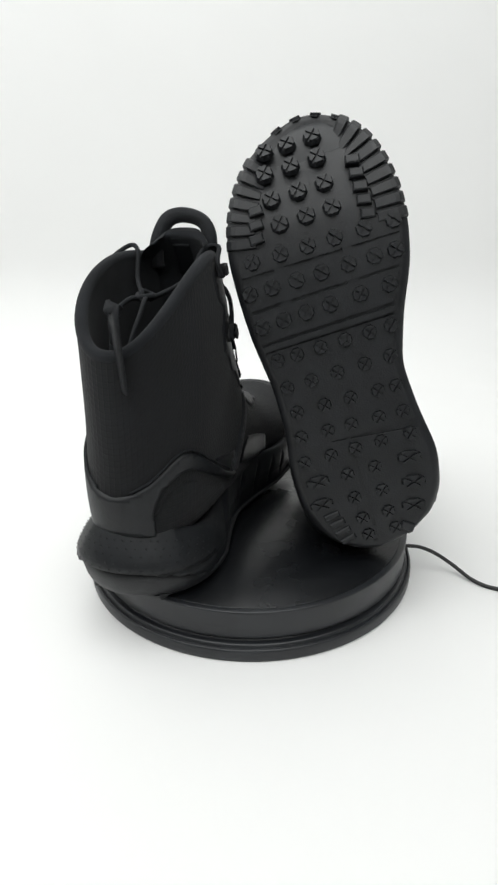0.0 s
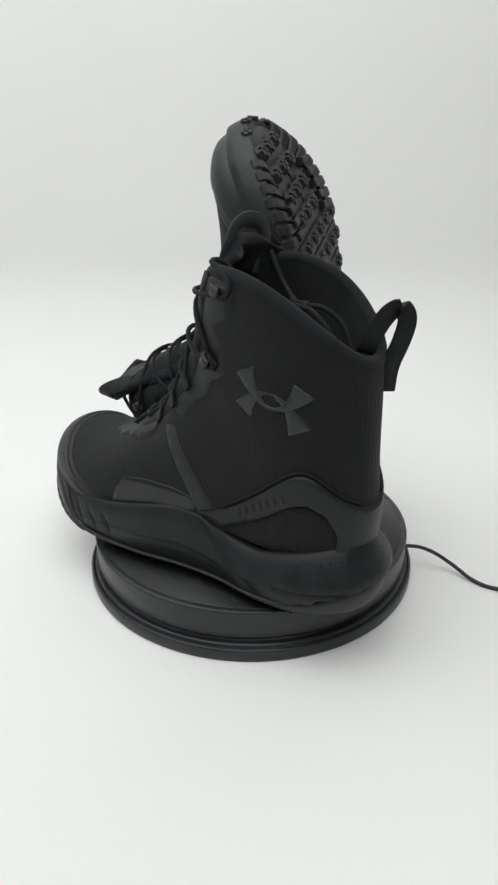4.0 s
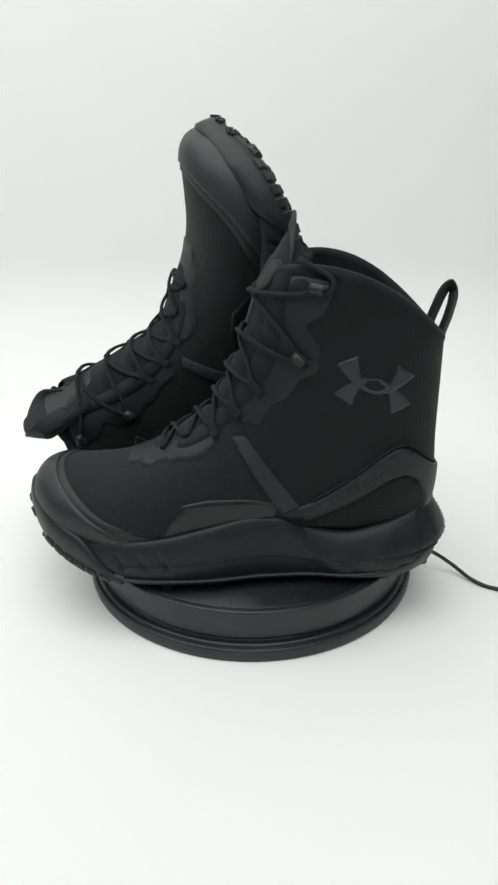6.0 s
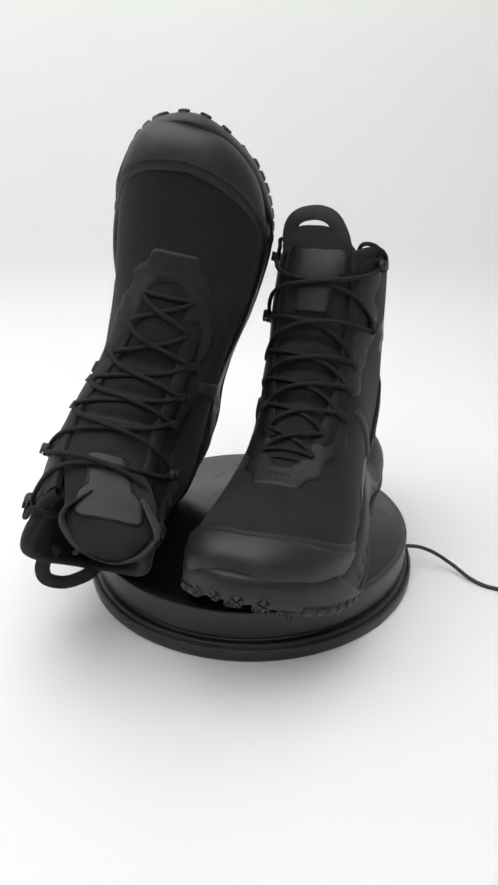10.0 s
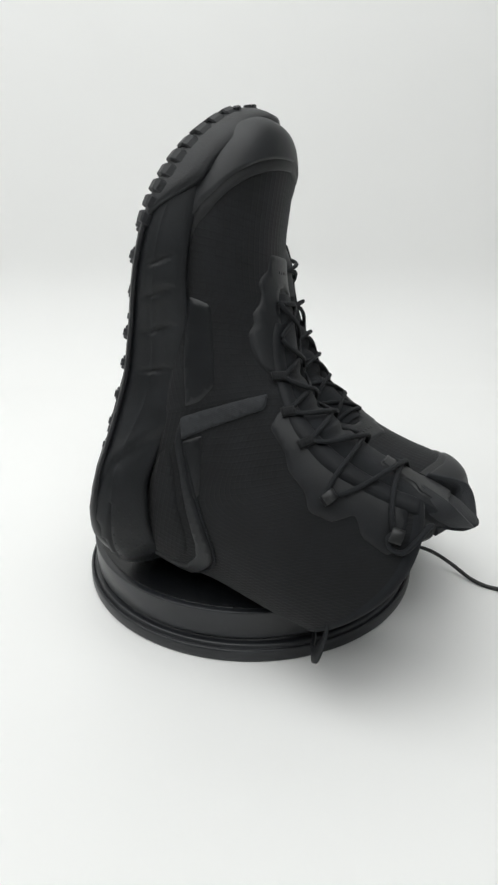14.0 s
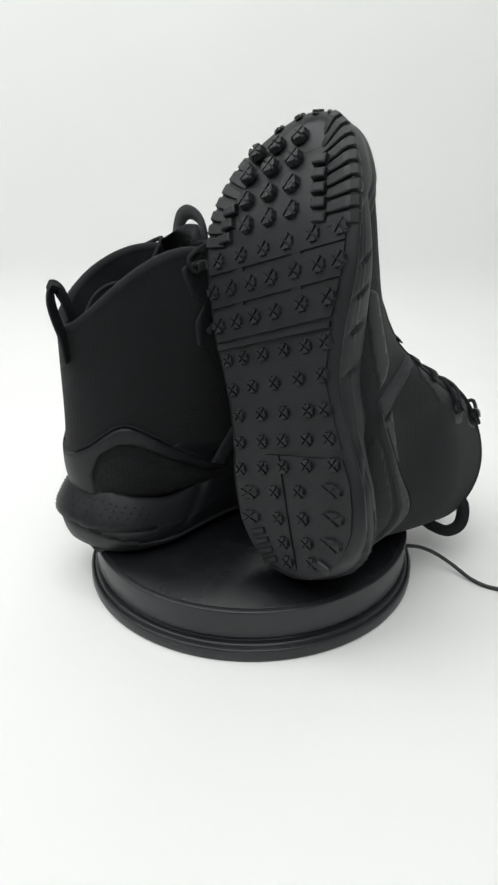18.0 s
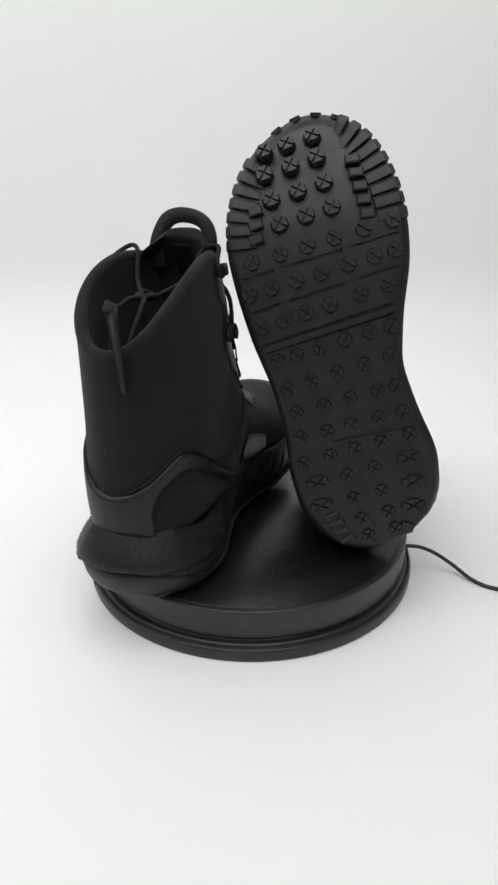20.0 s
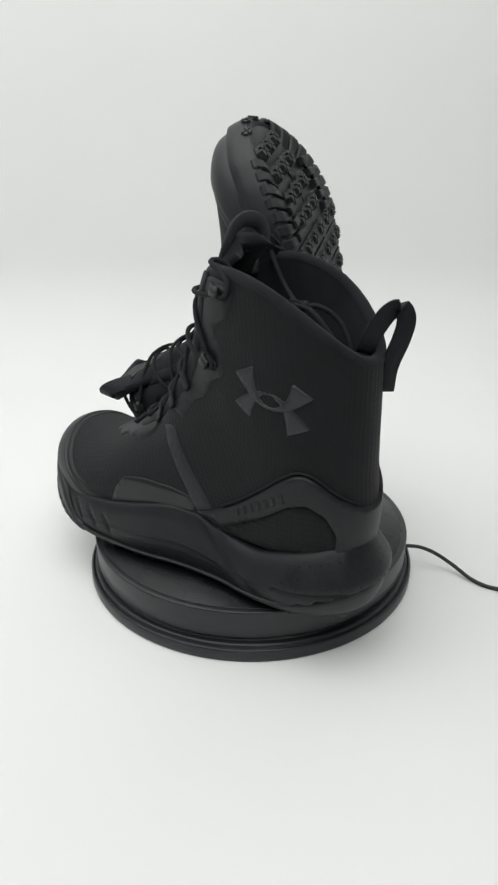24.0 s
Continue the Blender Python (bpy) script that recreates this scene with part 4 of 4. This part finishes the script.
    def hook_at(self, s, phi):
        p = surf(s, phi, 0.0008)
        n = surf(s, phi, 1.0) - surf(s, phi)
        d = surf(s, phi - 0.05 * np.sign(phi)) - surf(s, phi)
        d /= np.linalg.norm(d)
        up = np.cross(n, d)
        up *= np.sign(up[2]) or 1
        return p, n, d, up

    def spot(self, x, z):
        """The s and phi of a place on the lateral side."""
        s, p = np.meshgrid(np.linspace(9, LAST, 240), np.linspace(0.45, 1.7, 240), indexing="ij")
        q = surf(s, p)
        i = np.argmin((q[..., 0] - x) ** 2 + (q[..., 2] - z) ** 2)
        return float(s.flat[i]), float(p.flat[i])

    def lacing(self):
        eyes = [(6.55, 0.35), (7.35, 0.42), (8.25, 0.57), (9.25, 0.66), (10.30, 0.71)]
        hooks = [self.spot(0.1148, 0.1612), self.spot(0.1054, 0.2056)]
        for s, ph in hooks:
            for sg in (1, -1):
                p, n, d, up = self.hook_at(s, sg * ph)
                # a plate with a curled lip
                self.sheet_hook(p, n, d, up)
        for s, ph in eyes[2:]:
            for sg in (1, -1):
                p, n, d, up = self.hook_at(s, sg * ph)
                self.strip("lace_loop", [p - d * 0.010 + n * 0.0002, p - d * 0.004 + n * 0.0016, p + d * 0.0015 + n * 0.0030, p + d * 0.0030 + n * 0.0012, p + d * 0.0005 - n * 0.0012], up, 0.0058, 0.0012, CLOTH, steps=3)

        def run(s0, p0, s1, p1, high):
            pts = []
            for f in np.linspace(0, 1, 9):
                e = f * f * (3 - 2 * f)
                s, ph = s0 + (s1 - s0) * f, p0 + (p1 - p0) * (0.35 * f + 0.65 * e)
                lift = 0.0026 + high * math.sin(math.pi * f)
                pts.append(surf(s, ph, lift))
            return pts
        cord = []
        cord.append(run(eyes[0][0], eyes[0][1], eyes[0][0], -eyes[0][1], 0.0006))
        wob = random.Random(5 if self.sign > 0 else 8)
        chain = eyes + hooks
        for (s0, a), (s1, b) in zip(chain[:-1], chain[1:]):
            ds = wob.uniform(-0.06, 0.06)
            cord.append(run(s0, a, s1 + ds, -b, 0.0004))
            cord.append(run(s0, -a, s1 - ds, b, 0.0026))
        for pts in cord:
            self.part("lace", *tube(pts, 0.00165, 7, 3), LACE)
        # turns round the hooks, then over the collar to a knot inside
        knot = np.array((0.0760, 0.0, 0.1930))
        for sg in (1, -1):
            s, ph = hooks[1]
            p, n, d, up = self.hook_at(s, sg * ph)
            rim = surf(LAST, sg * 0.93, 0.0012)
            tail = [p + d * 0.004 + n * 0.0026, p - d * 0.002 + n * 0.003 - up * 0.0035, p - d * 0.0075 + n * 0.0026, p - d * 0.006 + n * 0.0020 + up * 0.008,
                    rim + np.array((0, sg * 0.001, 0.0060)), rim + np.array((-0.004, -sg * 0.0085, 0.0040)), rim * 0.55 + knot * 0.45 + np.array((0, 0, -0.003)), knot + np.array((0.0, sg * 0.002, 0))]
            self.part("lace", *tube(tail, 0.00165, 7, 4), LACE)
            s, ph = hooks[0]
            p, n, d, up = self.hook_at(s, sg * ph)
            self.part("lace", *tube([p + d * 0.006 + n * 0.0024, p - d * 0.001 + n * 0.003 - up * 0.003, p - d * 0.0052 + n * 0.0026, p - d * 0.001 + n * 0.003 + up * 0.003, p + d * 0.006 + n * 0.0028], 0.00165, 7, 4), LACE)
        loop = [knot + np.array(v) for v in ((0.004, 0.004, 0.001), (0.0, 0.006, 0.003), (-0.005, 0.003, 0.002), (-0.004, -0.004, 0.003), (0.002, -0.005, 0.002), (0.005, 0.0, 0.003), (0.0, 0.003, 0.005), (-0.006, 0.0, 0.0))]
        self.part("lace_knot", *tube(loop, 0.0018, 7, 5), LACE)
        for e in (0.006, -0.005):
            self.part("lace", *tube([knot, knot + np.array((-0.012, e, 0.002)), knot + np.array((-0.026, e * 1.6, -0.006)), knot + np.array((-0.036, e * 1.2, -0.022)), knot + np.array((-0.040, e, -0.045))], 0.0016, 7, 4), LACE)
            tip = knot + np.array((-0.040, e, -0.045))
            self.part("aglet", *tube([tip, tip + np.array((-0.001, 0, -0.006)), tip + np.array((-0.001, 0, -0.014))], 0.0015, 7, 2), PLASTIC_HOOK)

    def sheet_hook(self, p, n, d, up):
        """A speed hook: a base plate and a bent tongue that holds the cord."""
        path = [p - d * 0.0060 + n * 0.0006, p - d * 0.0010 + n * 0.0010, p + d * 0.0030 + n * 0.0016, p + d * 0.0050 + n * 0.0034, p + d * 0.0036 + n * 0.0056, p + d * 0.0 + n * 0.0060, p - d * 0.0034 + n * 0.0056]
        self.strip("lace_hook", path, up, 0.0068, 0.0018, PLASTIC_HOOK, "glossy black speed hook", steps=4)


def star_lug(r, h):
    """A knob cut by a cross into four petals on a low octagonal foot; it points to -z."""
    verts, faces = [], []
    ring = [radians(22.5 + 45 * k) for k in range(8)]
    for rad, z in ((1.10 * r, 0.0006), (0.96 * r, 0.0018 - h)):
        verts += [(rad * math.cos(a), rad * math.sin(a), z) for a in ring]
    faces += [((k + 1) % 8, k, 8 + k, 8 + (k + 1) % 8) for k in range(8)] + [tuple(range(15, 7, -1))]
    for q in range(4):
        c, n = radians(90 * q), len(verts)
        shape = [(0.15 * r, 0.0), (0.92 * r, radians(-36)), (r, radians(-20)), (0.88 * r, 0.0), (r, radians(20)), (0.92 * r, radians(36))]
        for k, z in ((1.0, 0.0020 - h), (0.90, -h)):
            verts += [(d * k * math.cos(c + a) + 0.05 * r * (1 - k) * math.cos(c), d * k * math.sin(c + a) + 0.05 * r * (1 - k) * math.sin(c), z) for d, a in shape]
        m = len(shape)
        faces += [(n + (k + 1) % m, n + k, n + m + k, n + m + (k + 1) % m) for k in range(m)] + [tuple(range(n + 2 * m - 1, n + m - 1, -1))]
    return verts, faces


def bar_lug(length, width, h):
    """A bevelled bar across the sole; it points to -z."""
    a, b, c = length / 2, width / 2, 0.0008
    ring = [(-b, -a), (b, -a), (b, a), (-b, a)]
    verts = [(x * 1.15, y * 1.05, 0.0008) for x, y in ring] + [(x, y, -h + c) for x, y in ring]
    verts += [(x - math.copysign(c, x), y - math.copysign(c, y), -h) for x, y in ring]
    faces = []
    for j in range(4):
        k = (j + 1) % 4
        faces += [(k, j, 4 + j, 4 + k), (4 + k, 4 + j, 8 + j, 8 + k)]
    faces.append((11, 10, 9, 8))
    return verts, faces


def build_boot(name, sign, sag=0.0):
    b = Boot(name, sign, sag)
    b.upper()
    b.tongue()
    b.sole()
    b.overlays()
    b.trim()
    b.lacing()
    return b


LEFT = build_boot("boot", 1)
RIGHT = build_boot("boot", -1, 1.0)
tagged(LEFT.root, "black tactical lace-up boot standing upright on turntable", "boot", "pair of boots")
tagged(RIGHT.root, "black tactical lace-up boot tipped back with sole upright", "boot", "pair of boots")


# ---- movement: all on the platter turns with it ----
STAND = pose(-0.0944, -0.1247, TOP + 0.0009, 0, 0, 90 - 19.47)
TIPPED = Matrix(((-0.20047, 0.97817, 0.05563, 0.09305), (0.16838, -0.02157, 0.98545, -0.07988), (0.96515, 0.20694, -0.16041, 0.04548), (0, 0, 0, 1)))


def motions():
    times = [0.5 * i for i in range(49)]
    for ob, rest in ((PLATTER, Matrix()), (LEFT.root, STAND), (RIGHT.root, TIPPED)):
        walk(ob, [(t, pose(0, 0, 0, 0, 0, 17.985 * t) @ rest) for t in times])


motions()
